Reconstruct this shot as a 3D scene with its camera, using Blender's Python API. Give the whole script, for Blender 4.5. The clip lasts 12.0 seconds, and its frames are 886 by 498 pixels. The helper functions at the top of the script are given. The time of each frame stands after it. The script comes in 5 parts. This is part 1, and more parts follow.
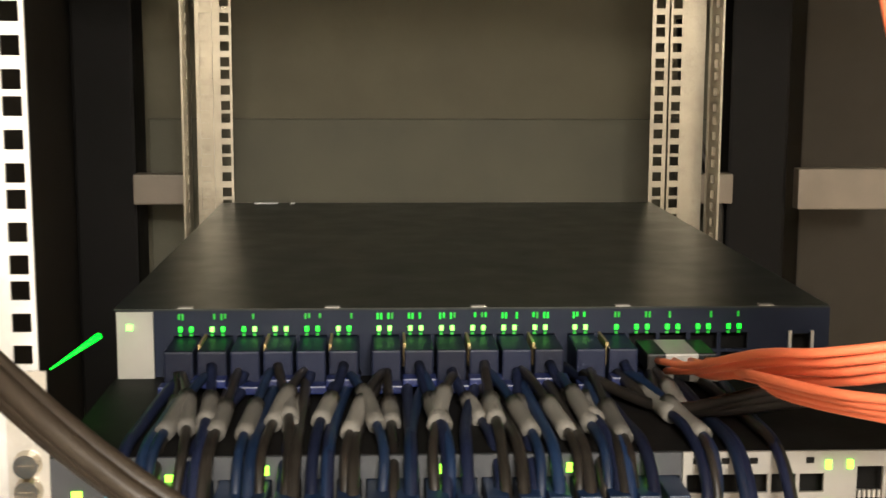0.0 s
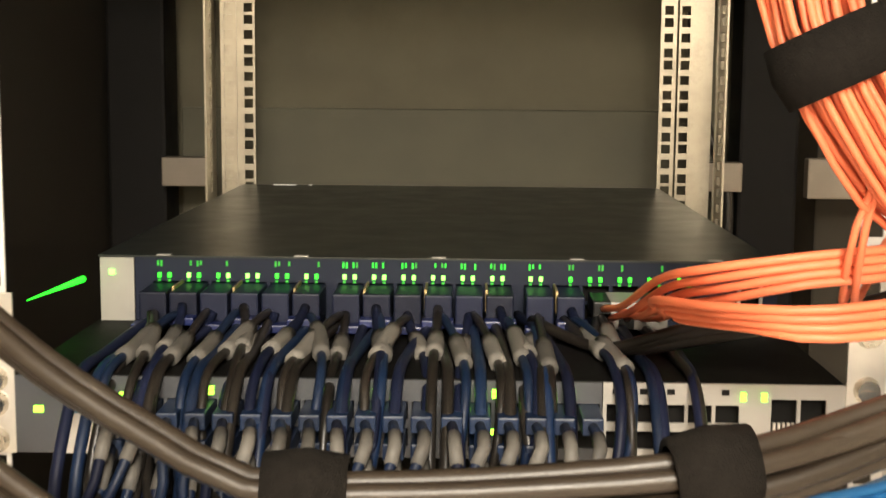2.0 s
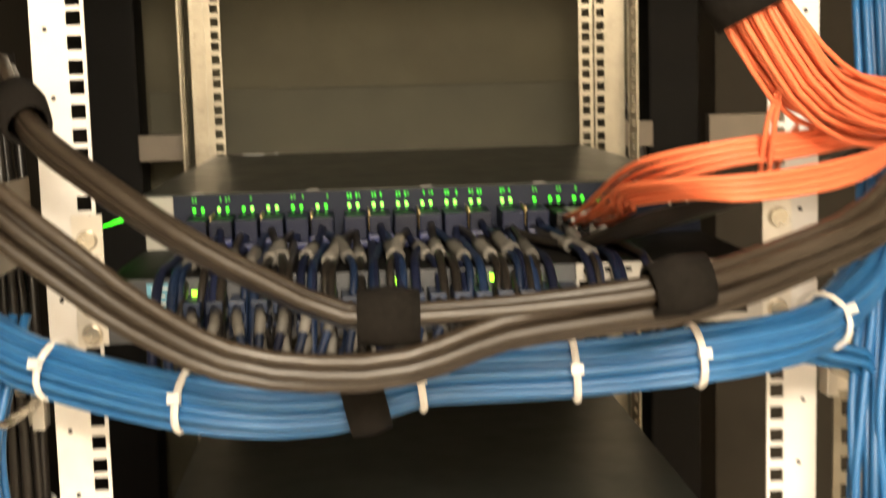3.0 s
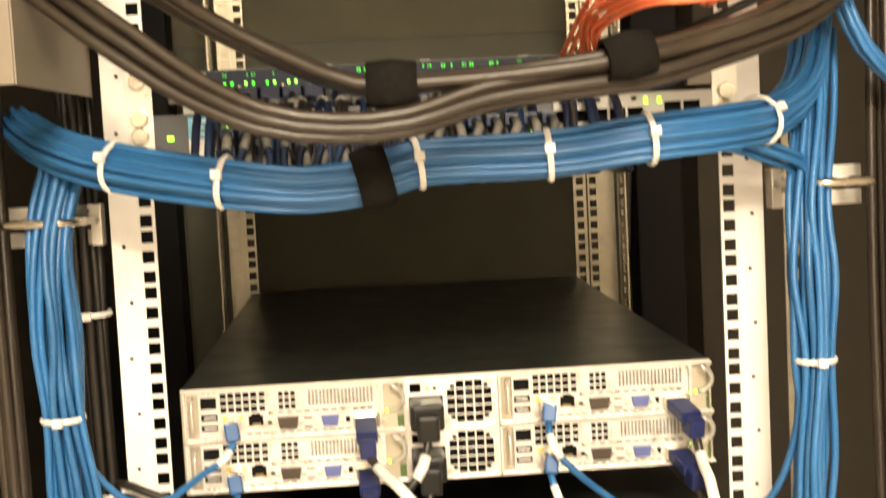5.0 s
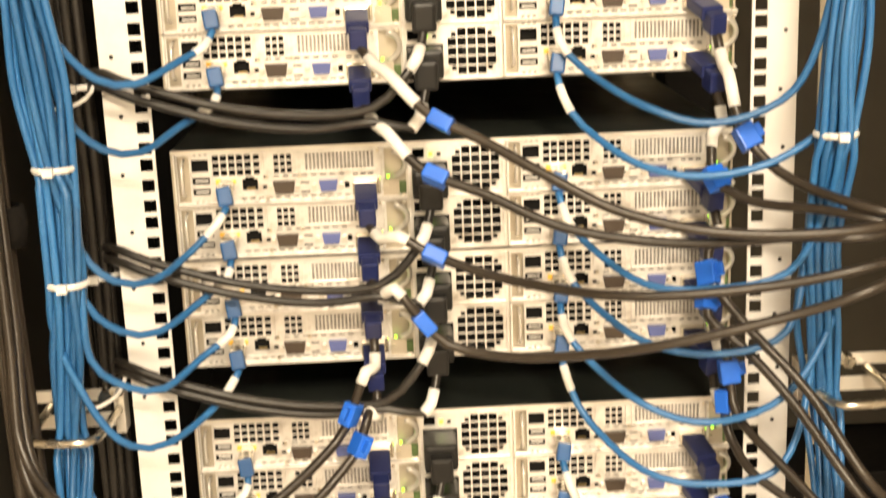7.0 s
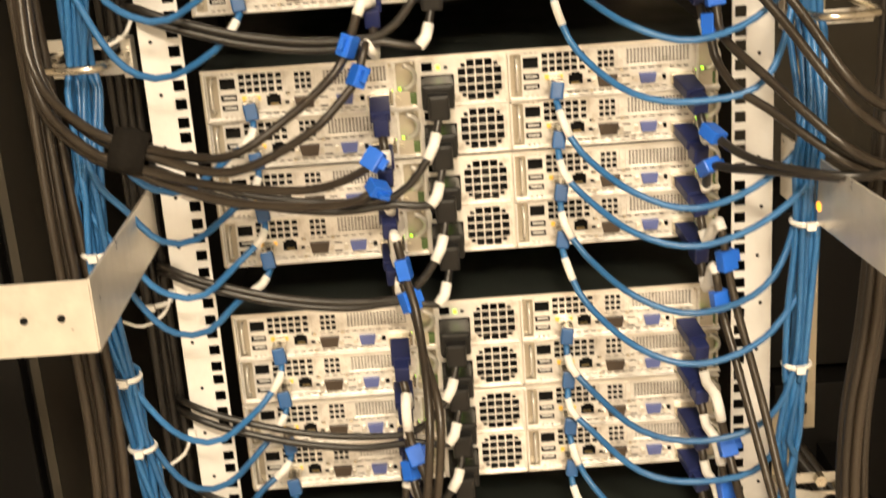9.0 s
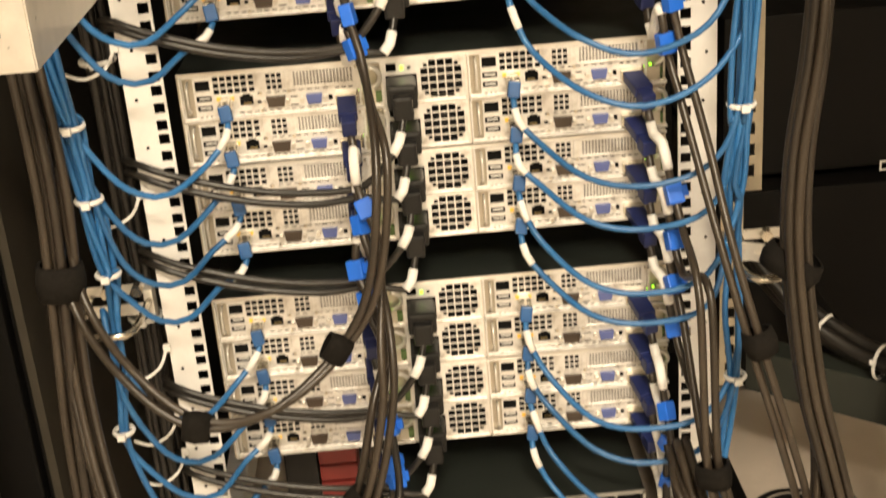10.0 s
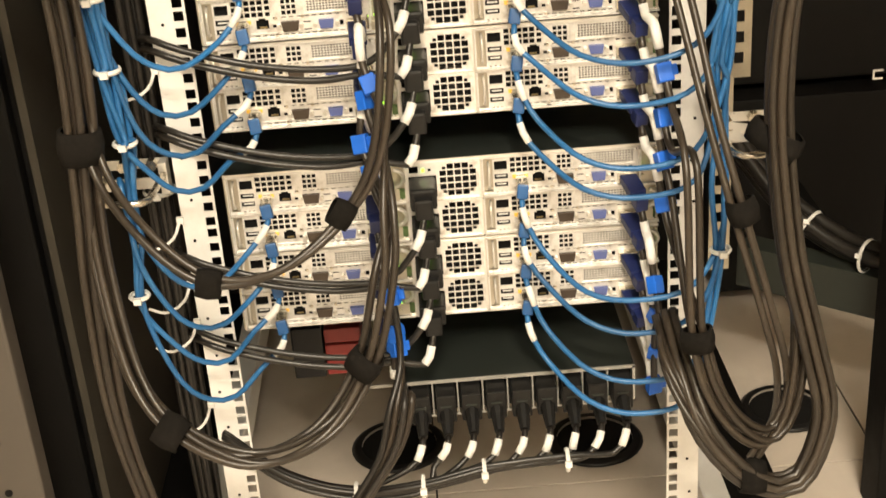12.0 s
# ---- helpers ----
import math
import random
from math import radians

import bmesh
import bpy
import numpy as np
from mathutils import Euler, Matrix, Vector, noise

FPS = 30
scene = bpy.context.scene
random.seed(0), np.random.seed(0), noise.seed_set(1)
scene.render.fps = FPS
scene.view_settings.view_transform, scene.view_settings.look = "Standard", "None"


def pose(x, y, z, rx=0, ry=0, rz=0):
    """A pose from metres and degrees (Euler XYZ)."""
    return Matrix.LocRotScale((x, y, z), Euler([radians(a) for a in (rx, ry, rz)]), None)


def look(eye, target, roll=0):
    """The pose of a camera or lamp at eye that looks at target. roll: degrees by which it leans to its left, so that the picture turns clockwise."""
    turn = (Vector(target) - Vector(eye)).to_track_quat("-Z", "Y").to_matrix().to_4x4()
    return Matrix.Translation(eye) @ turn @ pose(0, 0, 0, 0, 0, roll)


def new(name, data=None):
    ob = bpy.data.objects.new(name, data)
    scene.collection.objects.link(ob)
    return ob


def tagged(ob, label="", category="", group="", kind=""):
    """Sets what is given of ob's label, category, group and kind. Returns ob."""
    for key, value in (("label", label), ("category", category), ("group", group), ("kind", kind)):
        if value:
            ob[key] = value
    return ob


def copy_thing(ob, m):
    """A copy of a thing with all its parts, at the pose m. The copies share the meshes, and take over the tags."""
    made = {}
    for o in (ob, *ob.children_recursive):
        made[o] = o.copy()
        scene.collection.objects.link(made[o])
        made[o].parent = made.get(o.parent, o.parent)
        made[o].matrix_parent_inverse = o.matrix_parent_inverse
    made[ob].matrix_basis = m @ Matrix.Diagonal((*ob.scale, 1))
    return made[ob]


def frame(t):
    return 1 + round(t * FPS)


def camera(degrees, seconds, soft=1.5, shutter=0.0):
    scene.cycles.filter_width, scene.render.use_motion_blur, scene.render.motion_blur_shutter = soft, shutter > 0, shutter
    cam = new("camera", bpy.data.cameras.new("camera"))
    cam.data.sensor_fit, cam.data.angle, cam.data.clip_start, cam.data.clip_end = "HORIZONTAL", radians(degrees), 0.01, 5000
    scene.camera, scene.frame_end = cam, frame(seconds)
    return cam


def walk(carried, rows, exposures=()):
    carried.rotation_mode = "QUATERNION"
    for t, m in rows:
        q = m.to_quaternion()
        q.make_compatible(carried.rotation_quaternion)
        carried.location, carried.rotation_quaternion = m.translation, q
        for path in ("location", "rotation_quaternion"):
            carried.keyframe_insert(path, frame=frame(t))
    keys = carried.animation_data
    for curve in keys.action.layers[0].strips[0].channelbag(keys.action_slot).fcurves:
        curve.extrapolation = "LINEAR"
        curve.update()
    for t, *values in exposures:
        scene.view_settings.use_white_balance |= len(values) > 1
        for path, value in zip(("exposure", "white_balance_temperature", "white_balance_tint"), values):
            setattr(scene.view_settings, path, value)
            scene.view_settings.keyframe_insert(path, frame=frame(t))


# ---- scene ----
cam = camera(36.7, 12.0, 1.5, 0.5)
EXPOSURES = [(0.0, 0.1, 5600, 10), (2.0, 0.22, 5900, 10), (3.2, 0.05, 6400, 10), (5.0, 0.05, 6550, 10), (6.0, 0.02, 6600, 10), (8.5, -0.26, 6750, 10), (10.5, -0.34, 6400, 9), (12.0, -0.18, 6200, 8)]
PATH = [
    (0, (-0.058, -0.671, 1.8), (0.034, 1.304, 1.501), 0.2),
    (0.5, (-0.016, -0.66, 1.79), (0.029, 1.32, 1.515), 0.6),
    (1, (-0.003, -0.666, 1.78), (0.017, 1.318, 1.525), 0.8),
    (1.5, (0.015, -0.679, 1.768), (-0.006, 1.303, 1.506), 0.7),
    (2, (0.021, -0.724, 1.761), (-0.018, 1.259, 1.5), 0.5),
    (2.5, (-0.015, -0.807, 1.748), (0.009, 1.179, 1.519), -1.5),
    (2.8, (-0.043, -0.879, 1.738), (0.054, 1.106, 1.519), -1.8),
    (3, (-0.052, -0.917, 1.726), (0.071, 1.063, 1.473), -1.6),
    (3.2, (-0.065, -0.942, 1.722), (0.105, 1.028, 1.424), -1.7),
    (4.8, (-0.064, -1.086, 1.585), (0.039, 0.909, 1.451), -2.7),
    (5, (-0.058, -1.088, 1.569), (0.051, 0.904, 1.407), -2.9),
    (5.5, (-0.052, -1.085, 1.532), (0.035, 0.901, 1.298), -2.8),
    (6, (-0.052, -1.061, 1.497), (0.026, 0.913, 1.176), -2.5),
    (6.5, (-0.04, -1.027, 1.458), (0.018, 0.932, 1.057), -2.2),
    (6.7, (-0.041, -1.022, 1.443), (0.021, 0.928, 0.998), -2.1),
    (8.3, (-0.033, -1.104, 1.3), (-0.032, 0.806, 0.708), -3.2),
    (8.5, (-0.056, -1.116, 1.284), (-0.034, 0.787, 0.669), -3.0),
    (8.7, (-0.043, -1.104, 1.267), (-0.047, 0.791, 0.627), -4.2),
    (9, (-0.021, -1.118, 1.236), (-0.027, 0.772, 0.58), -4.1),
    (9.5, (-0.014, -1.123, 1.176), (0.034, 0.747, 0.468), -4.2),
    (10, (-0.016, -1.163, 1.113), (0.019, 0.671, 0.317), -4.6),
    (10.5, (-0.034, -1.174, 1.11), (0.013, 0.628, 0.243), -4.0),
    (11, (-0.026, -1.199, 1.082), (0.008, 0.576, 0.163), -4.3),
    (11.5, (-0.027, -1.225, 1.058), (0.015, 0.565, 0.166), -4.5),
    (12, (-0.016, -1.247, 1.076), (0.002, 0.555, 0.209), -4.3),
]
walk(cam, [(t, look(eye, target, roll)) for t, eye, target, roll in PATH], EXPOSURES)


# ---- light ----
world = bpy.data.worlds.new("room_air")
world.use_nodes = True
scene.world = world
world.node_tree.nodes["Background"].inputs[0].default_value = (1.0, 0.9, 0.75, 1)
world.node_tree.nodes["Background"].inputs[1].default_value = 0.02


def area_light(name, eye, target, sx, sy, watts, colour):
    lamp = bpy.data.lights.new(name, "AREA")
    lamp.shape, lamp.size, lamp.size_y, lamp.energy, lamp.color = "RECTANGLE", sx, sy, watts, colour
    ob = new(name, lamp)
    ob.matrix_world = look(eye, target)
    return ob


area_light("aisle_lamp_near", (0.15, -1.75, 2.56), (0.1, -1.75, 0.6), 1.1, 0.28, 40, (1.0, 0.84, 0.63))
area_light("aisle_lamp_far", (0.15, -2.55, 2.56), (0.1, -2.6, 0.6), 1.1, 0.28, 165, (1.0, 0.84, 0.63))

# ---- sizes ----
U = 0.04445
BASE = 0.40            # underside of the lowest server
RAIL_Y = -0.027        # face of the near mounting rails
REAR_Y = 0.712         # face of the far mounting rails
HOLE_X = 0.23256
rng = random.Random(4)

# ---- materials ----


def material(name, colour, rough=0.5, metal=0.0, vary=0.08, scale=30.0, bump=0.0, bump_scale=200.0, wear=None, wear_amount=0.5,
             wear_scale=6.0, piece=0.0, coat=0.0, spec=0.5, emit=None, power=0.0):
    m = bpy.data.materials.new(name)
    m.use_nodes = True
    t = m.node_tree
    n, link = t.nodes, t.links.new
    b = n["Principled BSDF"]
    b.inputs["Metallic"].default_value = metal
    b.inputs["Coat Weight"].default_value = coat
    b.inputs["Specular IOR Level"].default_value = spec
    if emit:
        b.inputs["Emission Color"].default_value = (*emit, 1)
        b.inputs["Emission Strength"].default_value = power
    geo = n.new("ShaderNodeTexCoord")
    fine = n.new("ShaderNodeTexNoise")
    fine.inputs["Scale"].default_value, fine.inputs["Detail"].default_value = scale, 6
    link(geo.outputs["Object"], fine.inputs["Vector"])
    span = n.new("ShaderNodeMapRange")
    span.inputs["To Min"].default_value, span.inputs["To Max"].default_value = 1 - vary * 2, 1 + vary * 2
    link(fine.outputs["Fac"], span.inputs["Value"])
    info = n.new("ShaderNodeObjectInfo")
    each = n.new("ShaderNodeMapRange")
    each.inputs["To Min"].default_value, each.inputs["To Max"].default_value = 1 - piece, 1 + piece
    link(info.outputs["Random"], each.inputs["Value"])
    both = n.new("ShaderNodeMath")
    both.operation = "MULTIPLY"
    link(span.outputs[0], both.inputs[0])
    link(each.outputs[0], both.inputs[1])
    tint = n.new("ShaderNodeVectorMath")
    tint.operation = "SCALE"
    tint.inputs[0].default_value = colour
    link(both.outputs[0], tint.inputs["Scale"])
    out = tint.outputs[0]
    if wear:
        big = n.new("ShaderNodeTexNoise")
        big.inputs["Scale"].default_value, big.inputs["Detail"].default_value = wear_scale, 8
        big.inputs["Roughness"].default_value = 0.7
        link(geo.outputs["Object"], big.inputs["Vector"])
        ramp = n.new("ShaderNodeMapRange")
        ramp.inputs["From Min"].default_value, ramp.inputs["From Max"].default_value = 0.5, 0.72
        ramp.inputs["To Max"].default_value = wear_amount
        link(big.outputs["Fac"], ramp.inputs["Value"])
        mix = n.new("ShaderNodeMix")
        mix.data_type = "RGBA"
        link(ramp.outputs[0], mix.inputs["Factor"])
        link(out, mix.inputs["A"])
        mix.inputs["B"].default_value = (*wear, 1)
        out = mix.outputs["Result"]
    link(out, b.inputs["Base Color"])
    shine = n.new("ShaderNodeMapRange")
    shine.inputs["To Min"].default_value, shine.inputs["To Max"].default_value = max(0.03, rough - 0.12), min(1, rough + 0.12)
    link(fine.outputs["Fac"], shine.inputs["Value"])
    link(shine.outputs[0], b.inputs["Roughness"])
    if bump:
        grain = n.new("ShaderNodeTexNoise")
        grain.inputs["Scale"].default_value, grain.inputs["Detail"].default_value = bump_scale, 4
        link(geo.outputs["Object"], grain.inputs["Vector"])
        relief = n.new("ShaderNodeBump")
        relief.inputs["Strength"].default_value, relief.inputs["Distance"].default_value = bump, 0.001
        link(grain.outputs["Fac"], relief.inputs["Height"])
        link(relief.outputs[0], b.inputs["Normal"])
    return m


M_RAIL = material("white_rail_paint", (0.81, 0.80, 0.78), 0.36, 0.0, 0.03, 40, 0.1, 300, (0.52, 0.50, 0.46), 0.35, 9)
M_ZINC = material("zinc_plated_steel", (0.74, 0.71, 0.65), 0.32, 0.55, 0.08, 60, 0.06, 500, (0.50, 0.47, 0.42), 0.5, 16, 0.05)
M_NODE = material("server_panel_steel", (0.80, 0.785, 0.76), 0.36, 0.5, 0.08, 90, 0.08, 600, (0.36, 0.32, 0.265), 0.8, 48, 0.10)
M_TRAY = material("server_tray_bottom_steel", (0.52, 0.47, 0.38), 0.4, 0.6, 0.06, 50, 0.05, 500)
M_LID = material("dark_chassis_lid", (0.022, 0.026, 0.023), 0.34, 0.0, 0.12, 30, 0.1, 700, (0.04, 0.042, 0.038), 0.4, 8, spec=0.4)
M_BLACK = material("black_powder_coat", (0.006, 0.0055, 0.005), 0.6, 0.0, 0.15, 30, 0.15, 600, spec=0.12)
# near black, puts the shade of holes, gaps and insides into the colour
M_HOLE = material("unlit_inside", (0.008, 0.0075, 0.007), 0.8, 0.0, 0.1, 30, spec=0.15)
M_BACK = material("brown_black_mesh_door", (0.125, 0.115, 0.080), 0.75, 0.0, 0.14, 9, 0.2, 900, (0.092, 0.086, 0.058), 0.6, 2.5, spec=0.2)
M_PLASTIC = material("black_plastic", (0.010, 0.0095, 0.009), 0.42, 0.0, 0.1, 60, 0.05, 800, spec=0.3)
M_VELCRO = material("black_hook_and_loop", (0.012, 0.0105, 0.009), 0.95, 0.0, 0.3, 300, 0.9, 1500, spec=0.1)
M_WHITE = material("white_nylon", (0.78, 0.77, 0.74), 0.35, 0.0, 0.04, 60)
M_LABEL = material("white_paper_label", (0.80, 0.79, 0.76), 0.6, 0.0, 0.06, 90)
M_BLUEC = material("blue_cable_jacket", (0.022, 0.122, 0.315), 0.38, 0.0, 0.08, 20, 0.05, 400, (0.06, 0.19, 0.39), 0.45, 20, 0.22)
M_BLUEP = material("blue_moulded_boot", (0.016, 0.085, 0.25), 0.42, 0.0, 0.08, 60, 0.0, 400, piece=0.15)
M_TAB = material("bright_blue_pull_tab", (0.012, 0.13, 0.66), 0.4, 0.0, 0.06, 60)
M_NAVY = material("dark_blue_connector", (0.008, 0.015, 0.080), 0.42, 0.0, 0.08, 60, piece=0.2)
M_GREYC = material("grey_brown_cable_jacket", (0.028, 0.021, 0.0145), 0.36, 0.0, 0.10, 25, 0.12, 900, (0.055, 0.044, 0.032), 0.4, 15, 0.3)
M_BLACKC = material("black_cable_jacket", (0.014, 0.012, 0.010), 0.36, 0.0, 0.12, 25, 0.1, 800, (0.028, 0.024, 0.02), 0.4, 15, 0.25)
M_ORANGE = material("orange_fibre_jacket", (0.82, 0.195, 0.080), 0.5, 0.0, 0.06, 30, 0.05, 500, (0.84, 0.25, 0.12), 0.4, 18, 0.1)
M_PORTBLUE = material("vga_blue_plastic", (0.10, 0.13, 0.34), 0.45, 0.0, 0.06, 60)
M_PORTBROWN = material("serial_brown_plastic", (0.055, 0.038, 0.026), 0.5, 0.0, 0.08, 60)
M_GOLD = material("gold_contacts", (0.55, 0.42, 0.20), 0.35, 0.8, 0.06, 80)
M_BRASS = material("nickel_ring", (0.60, 0.56, 0.48), 0.25, 1.0, 0.06, 80)
M_SWITCH = material("light_grey_switch_face", (0.36, 0.345, 0.315), 0.45, 0.1, 0.05, 60, 0.05, 600, (0.36, 0.34, 0.30), 0.4, 20)
M_SWDARK = material("blue_black_switch_face", (0.010, 0.014, 0.030), 0.5, 0.0, 0.1, 60, spec=0.2)
M_CYAN = material("pale_blue_tag", (0.16, 0.42, 0.58), 0.45, 0.0, 0.06, 80)
M_RED = material("red_plastic", (0.22, 0.022, 0.018), 0.4, 0.0, 0.08, 60)
M_FLOOR = material("beige_vinyl_floor_tile", (0.64, 0.565, 0.485), 0.42, 0.0, 0.05, 14, 0.06, 300, (0.44, 0.385, 0.32), 0.5, 3, 0.03)
M_WALL = material("cream_wall_paint", (0.66, 0.62, 0.54), 0.7, 0.0, 0.03, 8, 0.1, 300)
# cream steel with the shade it stands in mixed into the colour
M_CREAM = material("shaded_cream_steel", (0.075, 0.064, 0.053), 0.55, 0.0, 0.05, 20, 0.1, 500)
M_GREEN = material("green_led", (0.05, 0.4, 0.02), 0.4, emit=(0.05, 1.0, 0.01), power=2.4)
M_GREENP = material("bright_green_led", (0.2, 0.8, 0.1), 0.4, emit=(0.28, 1.0, 0.07), power=3.4)
M_LIME = material("lime_led", (0.3, 0.5, 0.02), 0.4, emit=(0.36, 1.0, 0.03), power=3.6)
M_DIMGREEN = material("dim_green_glow", (0.03, 0.2, 0.02), 0.4, emit=(0.03, 1.0, 0.02), power=0.35)
M_GREYLABEL = material("greyish_label", (0.125, 0.118, 0.105), 0.6, 0.0, 0.08, 90, piece=0.45)
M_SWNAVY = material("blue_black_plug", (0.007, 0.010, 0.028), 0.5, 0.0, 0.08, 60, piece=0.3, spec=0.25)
M_REARZINC = material("dull_zinc_rail", (0.40, 0.365, 0.29), 0.33, 0.8, 0.12, 50, 0.1, 300, (0.16, 0.145, 0.115), 0.6, 25)
M_FOLD = material("green_black_lower_panel", (0.095, 0.091, 0.064), 0.6, 0.0, 0.14, 9, 0.2, 900, (0.085, 0.082, 0.058), 0.6, 3.0, spec=0.25)
M_BACK2 = material("dark_brown_mesh_door", (0.040, 0.035, 0.027), 0.75, 0.0, 0.12, 18, 0.2, 900, spec=0.15)
# the boots' blue, darkened to put in the shade around the switches
M_BOOTDARK = material("shaded_blue_boot", (0.006, 0.016, 0.046), 0.45, 0.0, 0.08, 60, piece=0.3)
M_TRAYDARK = material("dark_green_grey_tray", (0.022, 0.026, 0.021), 0.45, 0.0, 0.15, 20, 0.1, 400)
M_TAN = material("tan_and_shaded_steel", (0.20, 0.170, 0.132), 0.5, 0.2, 0.1, 30, 0.1, 300)
M_AMBER = material("amber_reflection_glow", (0.5, 0.25, 0.02), 0.4, emit=(1.0, 0.33, 0.03), power=3.0)
M_AMBERTAG = material("amber_jack_light", (0.75, 0.45, 0.08), 0.4, emit=(1.0, 0.55, 0.06), power=0.45)
M_LAMP = material("lamp_diffuser", (0.9, 0.88, 0.82), 0.6, emit=(1.0, 0.88, 0.7), power=4.0)

# ---- builders ----


def thing(name, label, category, at=(0, 0, 0), group="", kind=""):
    ob = new(name)
    ob.empty_display_size = 0.02
    ob.location = at
    return tagged(ob, label, category, group, kind)


def mesh_of(name, bm, mat, smooth=False):
    me = bpy.data.meshes.new(name)
    bmesh.ops.recalc_face_normals(bm, faces=bm.faces)
    bm.to_mesh(me)
    bm.free()
    me.materials.append(mat)
    if smooth:
        me.shade_smooth()
    return me


def part(name, data, mat, parent, label="", at=(0, 0, 0), smooth=False):
    me = data if isinstance(data, bpy.types.Mesh) else mesh_of(name, data, mat, smooth)
    ob = new(name, me)
    ob.parent = parent
    ob.location = at
    if label:
        ob["label"] = label
    return ob


def solo(name, bm, mat, label, category, kind="", group="", smooth=False):
    return tagged(new(name, mesh_of(name, bm, mat, smooth)), label, category, group, kind)


def box(bm, x0, x1, y0, y1, z0, z1, bevel=0.0):
    v = [bm.verts.new((x, y, z)) for x in (x0, x1) for y in (y0, y1) for z in (z0, z1)]
    f = [bm.faces.new([v[i] for i in q]) for q in ((0, 1, 3, 2), (4, 6, 7, 5), (0, 4, 5, 1), (2, 3, 7, 6), (0, 2, 6, 4), (1, 5, 7, 3))]
    if bevel:
        e = {k for q in f for k in q.edges}
        bmesh.ops.bevel(bm, geom=list(e), offset=bevel, segments=2, profile=0.6, affect="EDGES")
    return bm


def boxes(*dims, bevel=0.0):
    bm = bmesh.new()
    for d in dims:
        box(bm, *d, bevel=bevel)
    return bm


def turned(bm, m, start):
    bmesh.ops.transform(bm, matrix=m, verts=list(bm.verts)[start:])


def rod(bm, a, b, r, n=10, r2=None, caps=True):
    a, b = Vector(a), Vector(b)
    q = (b - a).to_track_quat("Z", "Y").to_matrix()
    rings = []
    for p, k in ((a, r), (b, r if r2 is None else r2)):
        rings.append([bm.verts.new(p + q @ Vector((k * math.cos(i * math.tau / n), k * math.sin(i * math.tau / n), 0))) for i in range(n)])
    for i in range(n):
        j = (i + 1) % n
        bm.faces.new((rings[0][i], rings[0][j], rings[1][j], rings[1][i]))
    if caps:
        bm.faces.new(rings[0][::-1])
        bm.faces.new(rings[1])
    return bm


def glide(points, step=0.012):
    """A smooth line through the points."""
    p = [Vector(q) for q in points]
    p = [p[0] * 2 - p[1]] + p + [p[-1] * 2 - p[-2]]
    line = []
    for i in range(1, len(p) - 2):
        n = max(2, int((p[i + 1] - p[i]).length / step))
        for k in range(n):
            t = k / n
            a, b, c, d = p[i - 1:i + 3]
            line.append(0.5 * (2 * b + (c - a) * t + (2 * a - 5 * b + 4 * c - d) * t * t + (3 * b - a - 3 * c + d) * t ** 3))
    line.append(p[-2])
    return line


def frames_of(line):
    out, side = [], None
    for i, p in enumerate(line):
        d = (line[min(i + 1, len(line) - 1)] - line[max(i - 1, 0)]).normalized()
        if side is None:
            side = d.orthogonal().normalized()
        side = (side - d * side.dot(d)).normalized()
        out.append((p, side, d.cross(side), d))
    return out


def tube(bm, line, r, n=8, flat=1.0):
    rings = []
    for p, s, u, d in frames_of(line):
        rings.append([bm.verts.new(p + s * r * math.cos(i * math.tau / n) + u * r * flat * math.sin(i * math.tau / n)) for i in range(n)])
    for a, b in zip(rings, rings[1:]):
        for i in range(n):
            j = (i + 1) % n
            bm.faces.new((a[i], a[j], b[j], b[i]))
    bm.faces.new(rings[0][::-1])
    bm.faces.new(rings[-1])
    return bm


def plate(bm, x0, x1, z0, z1, holes, y=0.0, thick=0.0012):
    """An upright sheet facing -y with rectangular holes right through it."""
    xs = sorted({x0, x1, *(h[0] for h in holes), *(h[1] for h in holes)})
    zs = sorted({z0, z1, *(h[2] for h in holes), *(h[3] for h in holes)})
    open_cell = set()
    for a, b, c, d in holes:
        for i in range(xs.index(a), xs.index(b)):
            for j in range(zs.index(c), zs.index(d)):
                open_cell.add((i, j))
    made = {}

    def at(i, j, k):
        if (i, j, k) not in made:
            made[i, j, k] = bm.verts.new((xs[i], y + k * thick, zs[j]))
        return made[i, j, k]

    solid = {(i, j) for i in range(len(xs) - 1) for j in range(len(zs) - 1)} - open_cell
    for i, j in solid:
        bm.faces.new((at(i, j, 0), at(i + 1, j, 0), at(i + 1, j + 1, 0), at(i, j + 1, 0)))
        for di, dj, e in ((-1, 0, ((i, j), (i, j + 1))), (1, 0, ((i + 1, j), (i + 1, j + 1))), (0, -1, ((i, j), (i + 1, j))), (0, 1, ((i, j + 1), (i + 1, j + 1)))):
            if (i + di, j + dj) not in solid:
                (a, b), (c, d) = e
                bm.faces.new((at(a, b, 0), at(c, d, 0), at(c, d, 1), at(a, b, 1)))
    return bm


def grid_holes(x0, x1, z0, z1, nx, nz, fill=0.72, skip=()):
    w, h = (x1 - x0) / nx, (z1 - z0) / nz
    return [(x0 + (i + .5 - fill / 2) * w, x0 + (i + .5 + fill / 2) * w, z0 + (j + .5 - fill / 2) * h, z0 + (j + .5 + fill / 2) * h)
            for i in range(nx) for j in range(nz) if (i, j) not in skip]

